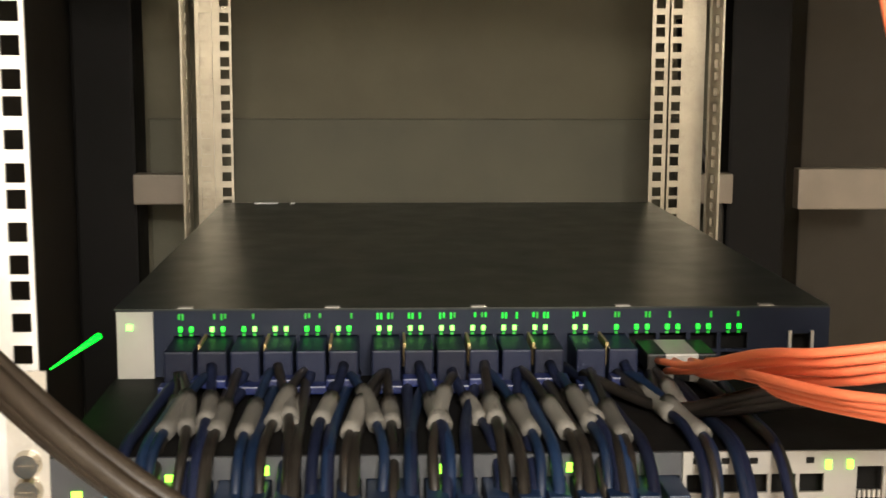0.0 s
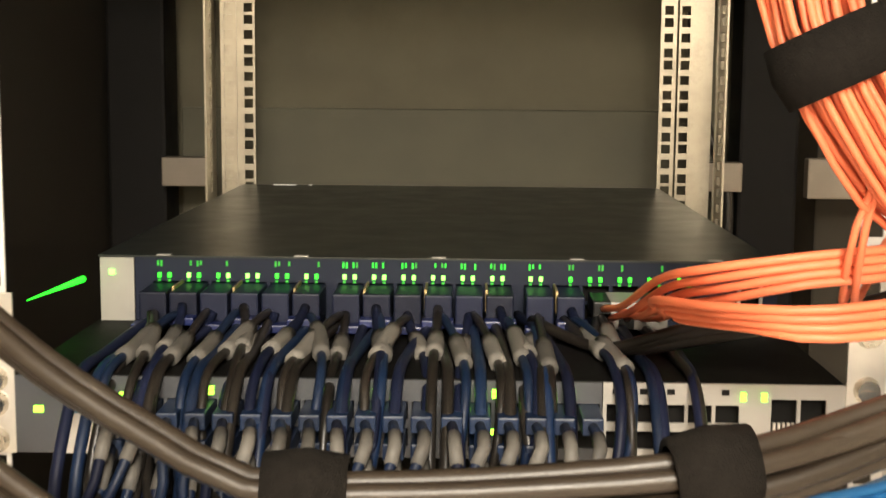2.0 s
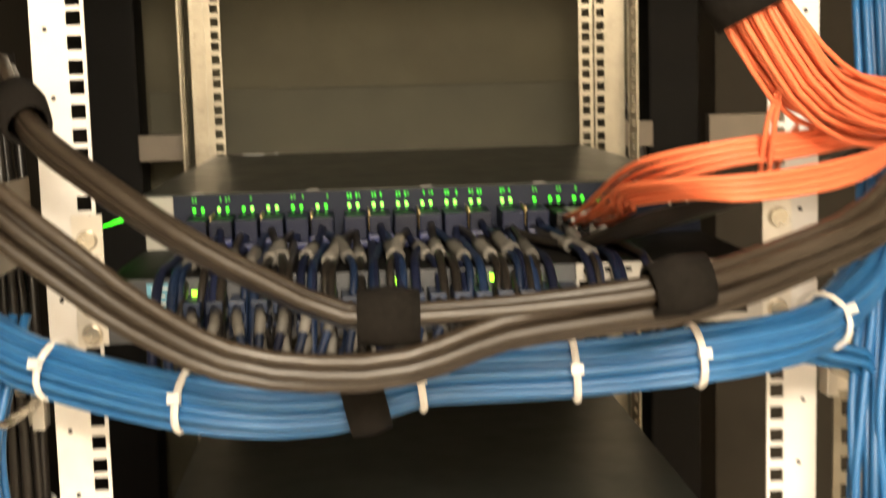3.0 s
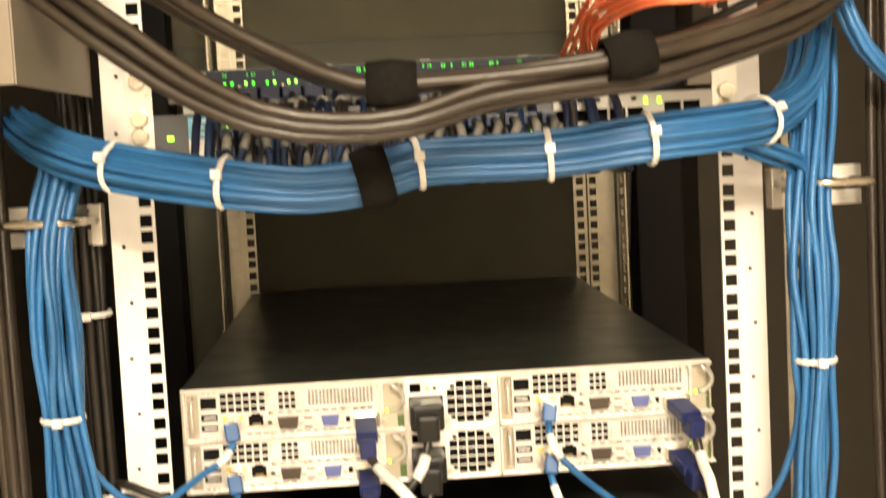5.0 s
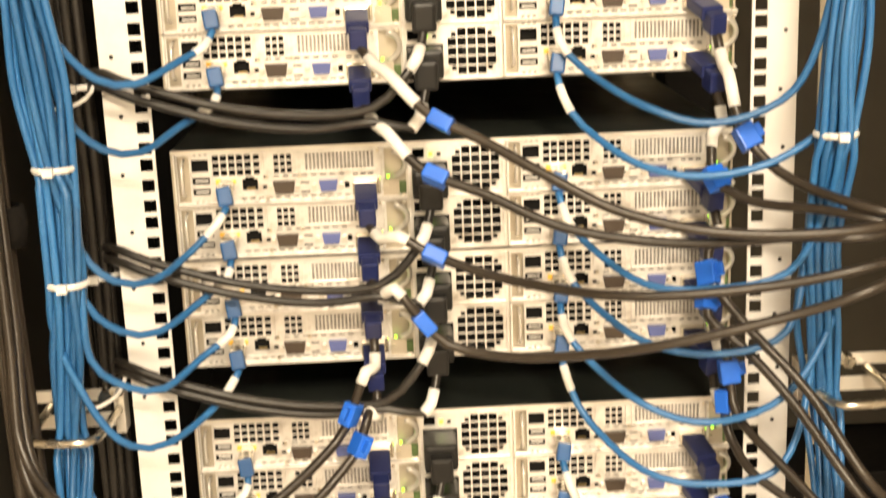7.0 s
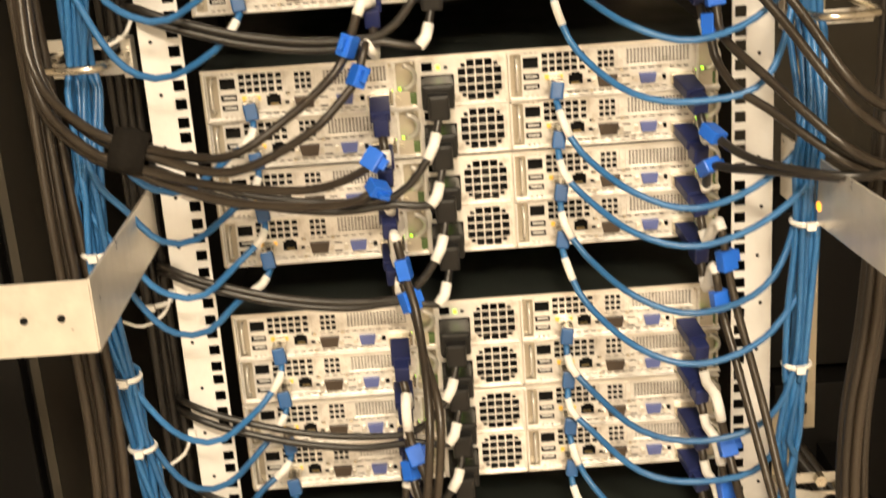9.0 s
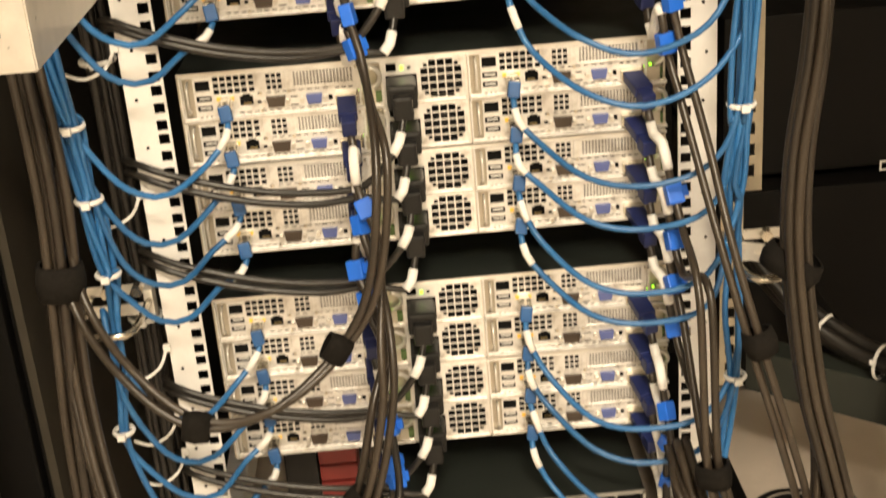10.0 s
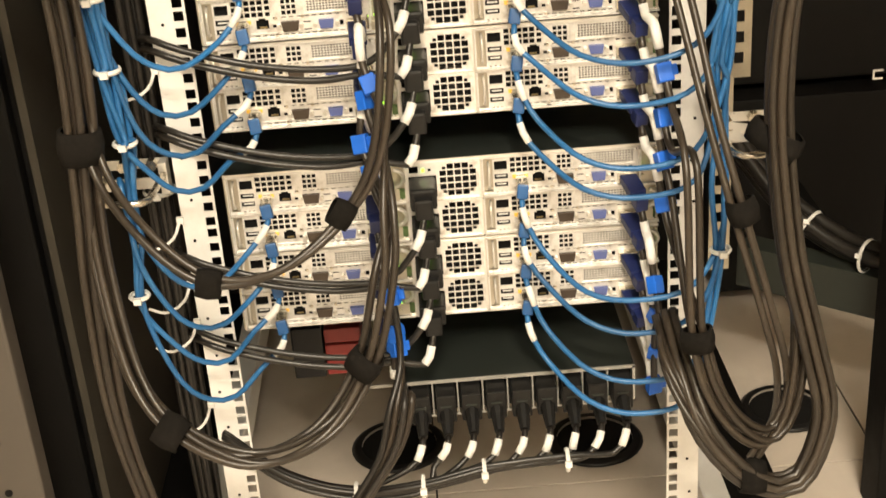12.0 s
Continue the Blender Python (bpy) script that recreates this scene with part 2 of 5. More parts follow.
# ---- room ----
TILE = 0.6
floor = solo("floor", boxes((-3, 3, -3.0, 3, -0.06, -0.004)), M_HOLE, "raised floor of beige vinyl tiles", "floor", "structure")
# unseen walls; the south one is set close to bounce soft light into the rack
for side, dims in (("wall_north", (-3, 3, 3, 3.1, 0, 2.8)), ("wall_south", (-3, 3, -3.1, -3.0, 0, 2.8)),
                   ("wall_west", (-3.1, -3, -3.1, 3.1, 0, 2.8)), ("wall_east", (3, 3.1, -3.1, 3.1, 0, 2.8))):
    solo(side, boxes(dims), M_WALL, "plain cream painted room wall, out of view", "wall", "structure")
solo("ceiling", boxes((-3.1, 3.1, -3.1, 3.1, 2.8, 2.9)), M_WALL, "plain pale ceiling", "ceiling", "structure")
for y in (-1.75, -2.55):
    fixture = thing("ceiling_light", "long white fluorescent ceiling light fitting", "ceiling light", (0.15, y, 2.6), "ceiling lights")
    part("housing", boxes((-0.62, 0.62, -0.17, 0.17, 0.03, 0.2), bevel=0.006), M_WHITE, fixture)
    part("diffuser", boxes((-0.58, 0.58, -0.15, 0.15, 0.0, 0.03), bevel=0.006), M_LAMP, fixture)

# ---- rack ----
rack = thing("equipment_rack", "black steel equipment rack with white square-holed mounting rails", "rack")
TOP = 2.02


def rail_holes(x, w, z0, z1):
    out, k = [], 0
    u0 = math.floor((z0 - BASE) / U) + 1
    while BASE + u0 * U + U < z1:
        for dz in (0.00635, 0.022225, 0.0381):
            c = BASE + u0 * U + dz
            out.append((x - w / 2, x + w / 2, c - w / 2, c + w / 2))
        u0 += 1
    return out


def mounting_rail(side, y, z0, z1, outer):
    """side -1 or 1; the sheet faces -y from the opening's edge out to outer."""
    a, b = sorted((side * 0.2255, side * outer))
    return plate(bmesh.new(), a, b, z0, z1, rail_holes(side * HOLE_X, 0.0095, z0, z1), y, 0.002)


def rail_return(side, y, z0, z1, outer, depth):
    """The fold behind a rail's outer edge."""
    x = side * outer
    return box(bmesh.new(), x - 0.001, x + 0.001, y + 0.003, y + depth, z0, z1)


def rail_flange(side, y, z0, z1):
    """A holed sheet that stands back from a rail's outer edge."""
    bm = plate(bmesh.new(), -0.055, -0.001, z0, z1, rail_holes(-0.03, 0.0085, z0, z1), 0, 0.002)
    turned(bm, Matrix.Translation((side * 0.2675, y, 0)) @ Matrix.Rotation(radians(90), 4, "Z"), 0)
    return bm


PILOT = mesh_of("pilot_hole", rod(bmesh.new(), (0, -0.0006, 0), (0, 0.001, 0), 0.0016, 8), M_HOLE)
for side in (-1, 1):
    r = part("mounting_rail", mounting_rail(side, RAIL_Y, 0.06, TOP - 0.06, 0.2605), M_RAIL, rack, "white painted steel rail with square holes")
    part("rail_return", rail_return(side, RAIL_Y, 0.06, TOP - 0.06, 0.2595, 0.05), M_RAIL, rack)
    # small round holes beside the square ones
    for i in range(42):
        part("pilot_hole", PILOT, None, r, "", (side * (0.248 + 0.003 * (i % 2)), RAIL_Y, 0.12 + i * U))
    bm = bmesh.new()
    a, b = (-0.246, -0.229) if side < 0 else (0.221, 0.238)
    plate(bm, a, b, 0.06, TOP - 0.06, rail_holes((a + b) / 2, 0.0095, 0.06, TOP - 0.06), REAR_Y - 0.004, 0.002)
    part("rear_strip", bm, M_REARZINC, rack, "bare zinc strip with square holes")
    part("rear_rail", mounting_rail(side, REAR_Y, 0.06, TOP - 0.06, 0.262), M_REARZINC, rack, "bare zinc rail with square holes", (0.0155, 0, 0))
    part("rear_flange", rail_flange(side, REAR_Y, 0.06, TOP - 0.06), M_REARZINC, rack, "", (0.0155, 0, 0))
    part("corner_post", boxes((side * 0.352 - 0.033, side * 0.352 + 0.033, 0.765, 0.83, 0.0, TOP), bevel=0.004), M_BLACK, rack)
    if side < 0:
        part("side_panel", boxes((side * 0.395 - 0.004, side * 0.395 + 0.004, -0.02, 0.86, 0.06, TOP)), M_BACK2, rack)
    part("depth_beam", boxes((side * 0.30 - 0.016, side * 0.30 + 0.016, RAIL_Y + 0.06, 0.76, 0.05, 0.10), bevel=0.003), M_RAIL, rack)
    part("cross_beam", boxes((-0.318 if side < 0 else 0.262, -0.262 if side < 0 else 0.318, 0.735, 0.76, 1.635, 1.667), bevel=0.002), M_TAN, rack)
    part("plinth", boxes((side * 0.352 - 0.045, side * 0.352 + 0.045, -0.12, 0.86, 0.0, 0.055), bevel=0.003), M_BLACK, rack)
part("door_fold", boxes((-0.32, 0.32, 0.852, 0.861, 1.10, 1.719), bevel=0.002), M_FOLD, rack)
part("back_door", boxes((-0.40, 0.40, 0.862, 0.88, 0.05, TOP)), M_BACK, rack, "brownish black mesh door")
for z in (0.95, 1.93):
    part("door_brace", boxes((-0.32, 0.32, 0.838, 0.861, z - 0.02, z + 0.02), bevel=0.003), M_BLACK, rack)
part("roof", boxes((-0.40, 0.40, -0.06, 0.88, TOP, TOP + 0.03), bevel=0.004), M_BLACK, rack)

# ---- servers ----
NODE_W, NODE_H = 0.1825, 0.0425


def mm(x0, x1, t0, t1):
    """A hole from millimetres from the left and from the top of a node."""
    return (x0 / 1000, x1 / 1000, NODE_H - t1 / 1000, NODE_H - t0 / 1000)


def gmm(x0, x1, t0, t1, nx, nz, fill):
    a = mm(x0, x1, t0, t1)
    return grid_holes(*a, nx, nz, fill)


def node_mesh():
    holes = [mm(14.5, 27.5, 6, 15.5), mm(14.5, 28, 20, 25.5), mm(14.5, 28, 29, 34), mm(53, 65, 22.6, 31.5), mm(55.5, 62.5, 21, 22.6), mm(35, 46, 22.6, 30)]
    holes += gmm(30, 61, 2.6, 20, 5, 3, 0.80) + gmm(61.5, 68, 2.6, 20, 1, 3, 0.72)
    holes += gmm(77.5, 92.5, 3.6, 19.6, 3, 3, 0.76)
    holes += gmm(102, 156, 4.3, 17.2, 18, 5, 0.66)
    holes += gmm(76, 134, 20.4, 22.3, 8, 1, 0.62) + [mm(69.5, 73.5, 20.4, 22.8)] + gmm(50, 138, 37.2, 38.9, 13, 1, 0.68) + gmm(50, 138, 39.8, 41.2, 10, 1, 0.5) + gmm(101, 138, 0.9, 2.2, 5, 1, 0.78)
    holes += [mm(139, 143, 21.3, 22.8), mm(145, 149, 21.3, 22.8), mm(151, 155, 21.3, 22.8), mm(98, 105, 26.5, 28), mm(98, 105, 34, 35.5), mm(132.5, 136, 28, 33), mm(68.5, 72, 28, 31), mm(164, 181, 3, 39.5), mm(3.6, 12.8, 3, 39.5)]
    holes += gmm(15, 28, 1.2, 3.2, 3, 1, 0.6) + gmm(15, 28, 38.6, 40.6, 3, 1, 0.6)
    bm = plate(bmesh.new(), 0.0015, NODE_W - 0.0015, 0.001, NODE_H - 0.0006, holes, 0.0, 0.0015)
    box(bm, 0.0015, 0.0028, -0.007, 0.0, 0.001, NODE_H - 0.0006)
    box(bm, 0.003, NODE_W - 0.0015, -0.0055, 0.0, 0.0006, 0.0018)
    box(bm, 0.003, NODE_W - 0.0015, -0.0022, 0.0, NODE_H - 0.0016, NODE_H - 0.0006)
    # raised rims of the card slot, the port block and the end bracket
    for d in (mm(100, 158, 18.4, 19.4), mm(99.4, 100.4, 3, 19.4), mm(157, 158, 3, 19.4), mm(13, 14, 5, 38), mm(29, 30, 5, 23), mm(69.5, 70.4, 3, 20), mm(94.5, 95.3, 3, 20), mm(33, 136, 35.6, 36.2)):
        box(bm, d[0], d[1], -0.0018, 0.0, d[2], d[3])
    box(bm, 0.1605, 0.1625, -0.006, 0.0, 0.004, NODE_H - 0.003)
    return mesh_of("node", bm, M_NODE)


def dsub(x0, x1, z0, z1, y0):
    """A D-shaped connector shell with two hex studs."""
    bm = bmesh.new()
    w = (z1 - z0) * 0.18
    ring = [(x0, z1), (x1, z1), (x1 - w, z0), (x0 + w, z0)]
    a = [bm.verts.new((x, y0, z)) for x, z in ring]
    b = [bm.verts.new((x, 0.001, z)) for x, z in ring]
    bm.faces.new(a)
    for i in range(4):
        bm.faces.new((a[i], b[i], b[(i + 1) % 4], a[(i + 1) % 4]))
    return bm


M_BOARD = material("green_circuit_board", (0.10, 0.16, 0.05), 0.5, 0.0, 0.2, 300)
NODE = node_mesh()
n_ = lambda name, bm, mat: mesh_of(name, bm, mat)
SERIAL = n_("serial_port", dsub(0.0768, 0.0942, NODE_H - 0.0345, NODE_H - 0.0250, -0.004), M_PORTBROWN)
VGA = n_("vga_port", dsub(0.1125, 0.1272, NODE_H - 0.0340, NODE_H - 0.0255, -0.0045), M_PORTBLUE)
bm = bmesh.new()
for x in (0.0745, 0.096, 0.109, 0.130):
    rod(bm, (x, -0.006, NODE_H - 0.030), (x, 0.001, NODE_H - 0.030), 0.0023, 6)
STUDS = n_("port_studs", bm, M_ZINC)
bm = boxes((0.037, 0.045, 0.0016, 0.006, NODE_H - 0.0280, NODE_H - 0.026), (0.0555, 0.0625, 0.005, 0.006, NODE_H - 0.0320, NODE_H - 0.0305), (0.0355, 0.0455, 0.004, 0.0065, NODE_H - 0.0315, NODE_H - 0.0285))
JACK = n_("network_jack", bm, M_GOLD)
CAGE = n_("link_cage", boxes((0.139, 0.158, -0.009, 0.001, NODE_H - 0.037, NODE_H - 0.027), (0.158, 0.1605, -0.004, 0.0, NODE_H - 0.038, NODE_H - 0.024), bevel=0.0006), M_BRASS)
USB = n_("usb_port", boxes((0.0165, 0.0265, 0.002, 0.004, NODE_H - 0.0238, NODE_H - 0.0226), (0.0165, 0.0265, 0.002, 0.004, NODE_H - 0.0326, NODE_H - 0.0314)), M_WHITE)
RECESS = n_("recess_wall", boxes((0.0032, 0.0132, 0.0045, 0.0058, 0.0015, NODE_H - 0.0015)), M_TRAY)
RECESS_END = n_("recess_wall", boxes((0.1632, 0.1815, 0.0062, 0.0072, 0.0015, NODE_H - 0.0015)), M_TRAY)
# near-black box added behind the panel holes for the shade inside
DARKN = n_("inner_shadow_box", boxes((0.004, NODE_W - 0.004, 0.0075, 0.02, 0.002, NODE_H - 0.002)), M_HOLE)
bm = bmesh.new()
tube(bm, [Vector((0.169 + 0.011 * math.cos(a), -0.003 - 0.004 * math.sin(a), NODE_H - 0.015 + 0.011 * math.sin(a))) for a in np.linspace(-1.45, 1.45, 12)], 0.0022, 8)
RING = mesh_of("pull_ring", bm, M_ZINC, True)
bm = bmesh.new()
rod(bm, (0.164, -0.006, 0.009), (0.164, 0.0, 0.009), 0.0028, 8)
box(bm, 0.161, 0.175, -0.0015, 0.0, 0.0025, 0.0155)
LATCH = mesh_of("node_latch", bm, M_TRAY)
bm = bmesh.new()
tube(bm, glide([(0.0085, 0.0, NODE_H - 0.006), (0.0085, -0.010, NODE_H - 0.0085), (0.0085, -0.012, NODE_H - 0.020), (0.0085, -0.010, 0.0115), (0.0085, 0.0, 0.009)], 0.004), 0.0013, 8)
HANDLE = mesh_of("wire_handle", bm, M_ZINC, True)
SCREW = mesh_of("panel_screw", rod(bmesh.new(), (0, -0.0016, 0), (0, 0.0, 0), 0.0016, 8), M_BRASS)
CHIP = n_("board_edge", boxes((0.1635, 0.1805, 0.0035, 0.006, NODE_H - 0.040, NODE_H - 0.030), (0.166, 0.172, 0.001, 0.0035, NODE_H - 0.038, NODE_H - 0.033), (0.1745, 0.179, 0.001, 0.0034, NODE_H - 0.034, NODE_H - 0.031)), M_BOARD)
LEDN = n_("status_light", boxes((0.1655, 0.1675, -0.002, -0.0002, NODE_H - 0.026, NODE_H - 0.024), (0.160, 0.1615, -0.0045, -0.004, NODE_H - 0.026, NODE_H - 0.0245)), M_LIME)
EYEL = n_("link_light", boxes((0.0325, 0.0362, -0.0012, 0.0, NODE_H - 0.0255, NODE_H - 0.0218), (0.0448, 0.0482, -0.0012, 0.0, NODE_H - 0.0255, NODE_H - 0.0223)), M_AMBERTAG)

PSU_W = 0.0755
bm = bmesh.new()
gx0, gx1, gz0, gz1 = 0.034, 0.072, 0.0035, 0.0395
CORNERS = [(x, x + 0.0035, z, z + 0.0035) for x in (gx0 + 0.0034, gx1 - 0.0069) for z in (gz0 + 0.0034, gz1 - 0.0069)]
cut = {(0, 0), (0, 4), (4, 0), (4, 4)}
plate(bm, 0, PSU_W, 0.0005, NODE_H, grid_holes(gx0, gx1, gz0, gz1, 5, 5, 0.84, cut) + CORNERS + [(0.003, 0.031, 0.004, 0.0275), (0.004, 0.013, 0.031, 0.0385), (0.023, 0.026, 0.032, 0.035)], -0.002, 0.0015)
for d in ((0, PSU_W, -0.0045, -0.002, 0.0003, 0.0018), (0, 0.0015, -0.0045, -0.002, 0.0018, NODE_H), (PSU_W - 0.0015, PSU_W, -0.0045, -0.002, 0.0018, NODE_H)):
    box(bm, *d)
PSU = mesh_of("power_supply", bm, M_NODE)
# dark backing box that gives the fan holes their shade
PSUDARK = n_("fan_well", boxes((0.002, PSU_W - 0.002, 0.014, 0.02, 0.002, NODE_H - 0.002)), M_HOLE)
bm = bmesh.new()
rod(bm, (0.053, 0.006, 0.0215), (0.053, 0.013, 0.0215), 0.0065, 14)
FAN = mesh_of("fan", bm, M_PLASTIC)
INLET = n_("power_inlet", boxes((0.005, 0.029, -0.001, 0.006, 0.006, 0.0255), bevel=0.001), M_PLASTIC)
LEDP = n_("power_light", boxes((0.0165, 0.0195, -0.0030, -0.002, 0.0325, 0.0355)), M_LIME)


def server(z, n):
    s = thing("server", "four-node rack server with bare steel back panels and black lid", "server", (0, 0, z), "servers in the rack")
    part("chassis", boxes((-0.219, 0.219, 0.022, 0.715, 0.0, 0.0855), (-0.219, -0.2175, -0.001, 0.022, 0.0005, 0.0868), (0.2175, 0.219, -0.001, 0.022, 0.0005, 0.0868)), M_TRAY, s, "bare steel sides")
    part("lid", boxes((-0.2185, 0.2185, 0.001, 0.716, 0.0858, 0.0872), (-0.2185, 0.2185, 0.0, 0.7, -0.0004, 0.0006)), M_LID, s, "satin black lid")
    part("lid_edge", boxes((-0.219, 0.219, -0.0012, 0.0008, 0.0856, 0.0877)), M_ZINC, s, "bare steel front edge of the lid")
    for bay in (-0.2175, 0.0400):
        for row in (0.001, 0.0435):
            nd = part("node", NODE, None, s, "", (bay - 0.0005, 0, row))
            for nm, me in (("serial_port", SERIAL), ("vga_port", VGA), ("port_studs", STUDS), ("network_jack", JACK), ("link_cage", CAGE), ("usb_port", USB),
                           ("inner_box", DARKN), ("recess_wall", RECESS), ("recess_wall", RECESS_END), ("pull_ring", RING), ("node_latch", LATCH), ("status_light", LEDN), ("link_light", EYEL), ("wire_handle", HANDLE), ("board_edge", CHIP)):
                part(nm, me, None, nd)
            for x, zz in ((0.0722, 0.021), (0.0722, 0.005), (0.0975, 0.021), (0.1588, 0.0385), (0.178, 0.0385), (0.178, 0.0025)):
                part("panel_screw", SCREW, None, nd, "", (x, 0, zz))
    for row in (0.001, 0.0435):
        p = part("power_supply", PSU, None, s, "", (-0.0360, 0, row))
        for nm, me in (("fan_well", PSUDARK), ("fan", FAN), ("power_inlet", INLET), ("power_light", LEDP)):
            part(nm, me, None, p)
    for x in (-0.0375, 0.0396):
        part("bay_wall", boxes((x, x + 0.0013, -0.002, 0.02, 0.001, 0.0855)), M_ZINC, s)
    return s


SLOTS = (0, 2, 5, 7, 10, 12, 15, 17, 20)
first = server(BASE, 0)
for k in SLOTS[1:]:
    copy_thing(first, Matrix.Translation((0, 0, BASE + k * U)))

# ---- switches ----
M_SWGREY = material("dark_grey_port_block", (0.055, 0.058, 0.065), 0.45, 0.0, 0.08, 60)
SW2 = BASE + 26 * U
low = thing("network_switch", "light grey network switch with many copper ports and lime lights", "network switch", (0, 0, SW2))
SWY = -0.03
ports = []
PX = 0.0144
for b, x0 in enumerate((-0.1682, -0.0806, 0.0070, 0.0950)):
    for i in range(6 if b < 3 else 5):
        for z in (0.0075, 0.0221):
            ports.append((x0 + i * PX, x0 + i * PX + 0.0125, z, z + 0.0098))
left_ports = [q for q in ports if q[0] < 0.093]
part("left_face", plate(bmesh.new(), -0.221, 0.0925, 0.001, 0.0435, left_ports, SWY, 0.002), M_SWGREY, low, "dark grey port block")
face = plate(bmesh.new(), 0.093, 0.221, 0.001, 0.0435, [q for q in ports if q[0] > 0.093] + [(0.182, 0.1955, 0.006, 0.0355), (0.1975, 0.211, 0.006, 0.0355)], SWY, 0.002)
part("face", face, M_SWITCH, low)
part("body", boxes((-0.220, 0.220, SWY + 0.016, 0.38, 0.001, 0.0425)), M_SWITCH, low)
part("lid", boxes((-0.2205, 0.2205, SWY + 0.003, 0.381, 0.0427, 0.0436)), M_BLACK, low, "dark lid")
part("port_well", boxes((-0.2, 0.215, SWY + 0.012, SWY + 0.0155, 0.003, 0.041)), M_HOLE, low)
part("top_notches", boxes(*((0.0950 + i * PX + 0.003, 0.0950 + i * PX + 0.007, SWY - 0.0006, SWY + 0.001, 0.0375, 0.0405) for i in range(5))), M_HOLE, low)
for x in (0.1835, 0.199):
    part("slot_fingers", boxes(*((x + i * 0.0025, x + i * 0.0025 + 0.0014, SWY + 0.001, SWY + 0.003, 0.0185, 0.0225) for i in range(5))), M_ZINC, low)
for side in (-1, 1):
    part("rack_ear", boxes((side * 0.221 if side > 0 else -0.241, 0.241 if side > 0 else -0.221, SWY - 0.001, SWY + 0.001, 0.001, 0.088)), M_ZINC, low)
    for z in (0.008, 0.028, 0.0415, 0.071):
        bm = bmesh.new()
        rod(bm, (side * 0.2315, SWY - 0.006, z), (side * 0.2315, SWY, z), 0.006, 14, 0.0075)
        box(bm, side * 0.2315 - 0.004, side * 0.2315 + 0.004, SWY - 0.0066, SWY - 0.0055, z - 0.0006, z + 0.0006)
        part("rack_screw", bm, M_BRASS, low)
for x in (-0.1585, -0.1155, -0.055, -0.028, 0.0205, 0.0355, 0.0765, 0.167, 0.178):
    for dz in (0.0, 0.0026):
        part("link_light", boxes((x - 0.0014, x + 0.0014, SWY - 0.0016, SWY, 0.0345 + dz, 0.0365 + dz)), M_LIME, low)
for x in (-0.133, 0.034, 0.0755, 0.167):
    part("link_light", boxes((x - 0.0012, x + 0.0012, SWY - 0.0016, SWY, 0.0145, 0.0175)), M_LIME, low)
for x, z in ((-0.211, 0.0235), (-0.175, 0.0315), (-0.175, 0.026), (-0.165, 0.0315), (-0.165, 0.026), (-0.1585, 0.029), (-0.178, 0.016)):
    part("status_light", boxes((x, x + 0.005, SWY - 0.0012, SWY, z, z + 0.0035)), M_LIME, low)
part("tag", boxes((-0.194, -0.172, SWY - 0.004, SWY - 0.003, 0.024, 0.041)), M_CYAN, low, "pale blue plastic tag")
part("tag_foot", boxes((-0.194, -0.172, SWY - 0.004, SWY - 0.003, 0.002, 0.0238)), M_LABEL, low, "white lower half of the tag")
for k in range(3):
    part("printed_bar", boxes((-0.191, -0.178 - 0.004 * (k % 2), SWY - 0.0044, SWY - 0.004, 0.037 - k * 0.005, 0.0385 - k * 0.005)), M_WHITE, low, "pale printed line")

M_GREEN2 = material("soft_green_reflection", (0.03, 0.3, 0.02), 0.4, emit=(0.03, 1.0, 0.02), power=0.9)
SW1, S1Y = BASE + 27 * U - 0.002, 0.134
# added glowing rod: the power light's green reflection on the rail, built as a shape
guide = thing("light_guide", "glowing green rod standing for the power light's reflection on the rail", "light guide", (-0.2285, 0.125, 1.627))
part("rod", rod(bmesh.new(), (0, 0, 0), (-0.008, -0.085, 0.0005), 0.0022, 10, 0.0004), M_GREEN, guide, smooth=True)
up = thing("fibre_switch", "blue-black switch with green port lights and a dark lid", "network switch", (0, 0, SW1))
cages = [(-0.1850 + i * 0.0192 + (0.0057 if i > 5 else 0) + (0.0057 if i > 11 else 0), 0, 0, 0) for i in range(18)]
holes = [(x[0], x[0] + 0.0168, 0.004 + r * 0.0125, 0.0145 + r * 0.0125) for x in cages for r in (0, 1)]
part("face", plate(bmesh.new(), -0.206, 0.221, 0.001, 0.0425, holes + [(0.197, 0.209, 0.014, 0.026)], S1Y, 0.002), M_SWDARK, up)
part("cage_well", boxes((-0.2, 0.215, S1Y + 0.012, S1Y + 0.0155, 0.003, 0.041)), M_HOLE, up)
part("body", boxes((-0.220, 0.220, S1Y + 0.016, 0.69, 0.001, 0.0425)), M_BLACK, up)
part("lid", boxes((-0.2205, 0.2205, S1Y - 0.001, 0.692, 0.0425, 0.0438)), M_LID, up, "satin black lid")
part("ear_plate", boxes((-0.2185, -0.1965, S1Y - 0.004, S1Y - 0.002, 0.001, 0.0425)), M_SWITCH, up, "light grey end plate")
part("console_jack", boxes((0.195, 0.197, S1Y - 0.002, S1Y, 0.012, 0.028), (0.209, 0.211, S1Y - 0.002, S1Y, 0.012, 0.028), (0.197, 0.209, S1Y - 0.002, S1Y, 0.012, 0.014)), M_ZINC, up)
for i in range(5):
    part("lid_tab", boxes((-0.182 + i * 0.0895, -0.173 + i * 0.0895, S1Y - 0.0015, S1Y + 0.004, 0.0438, 0.0446)), M_SWITCH, up)
# white strips put in for the glints of light at the rear gap
for x0, x1 in ((-0.187, -0.163), (-0.150, -0.146)):
    part("rear_label", boxes((x0, x1, 0.684, 0.690, 0.0438, 0.0446)), M_LABEL, up, "small white strip standing for light through the rear gap")
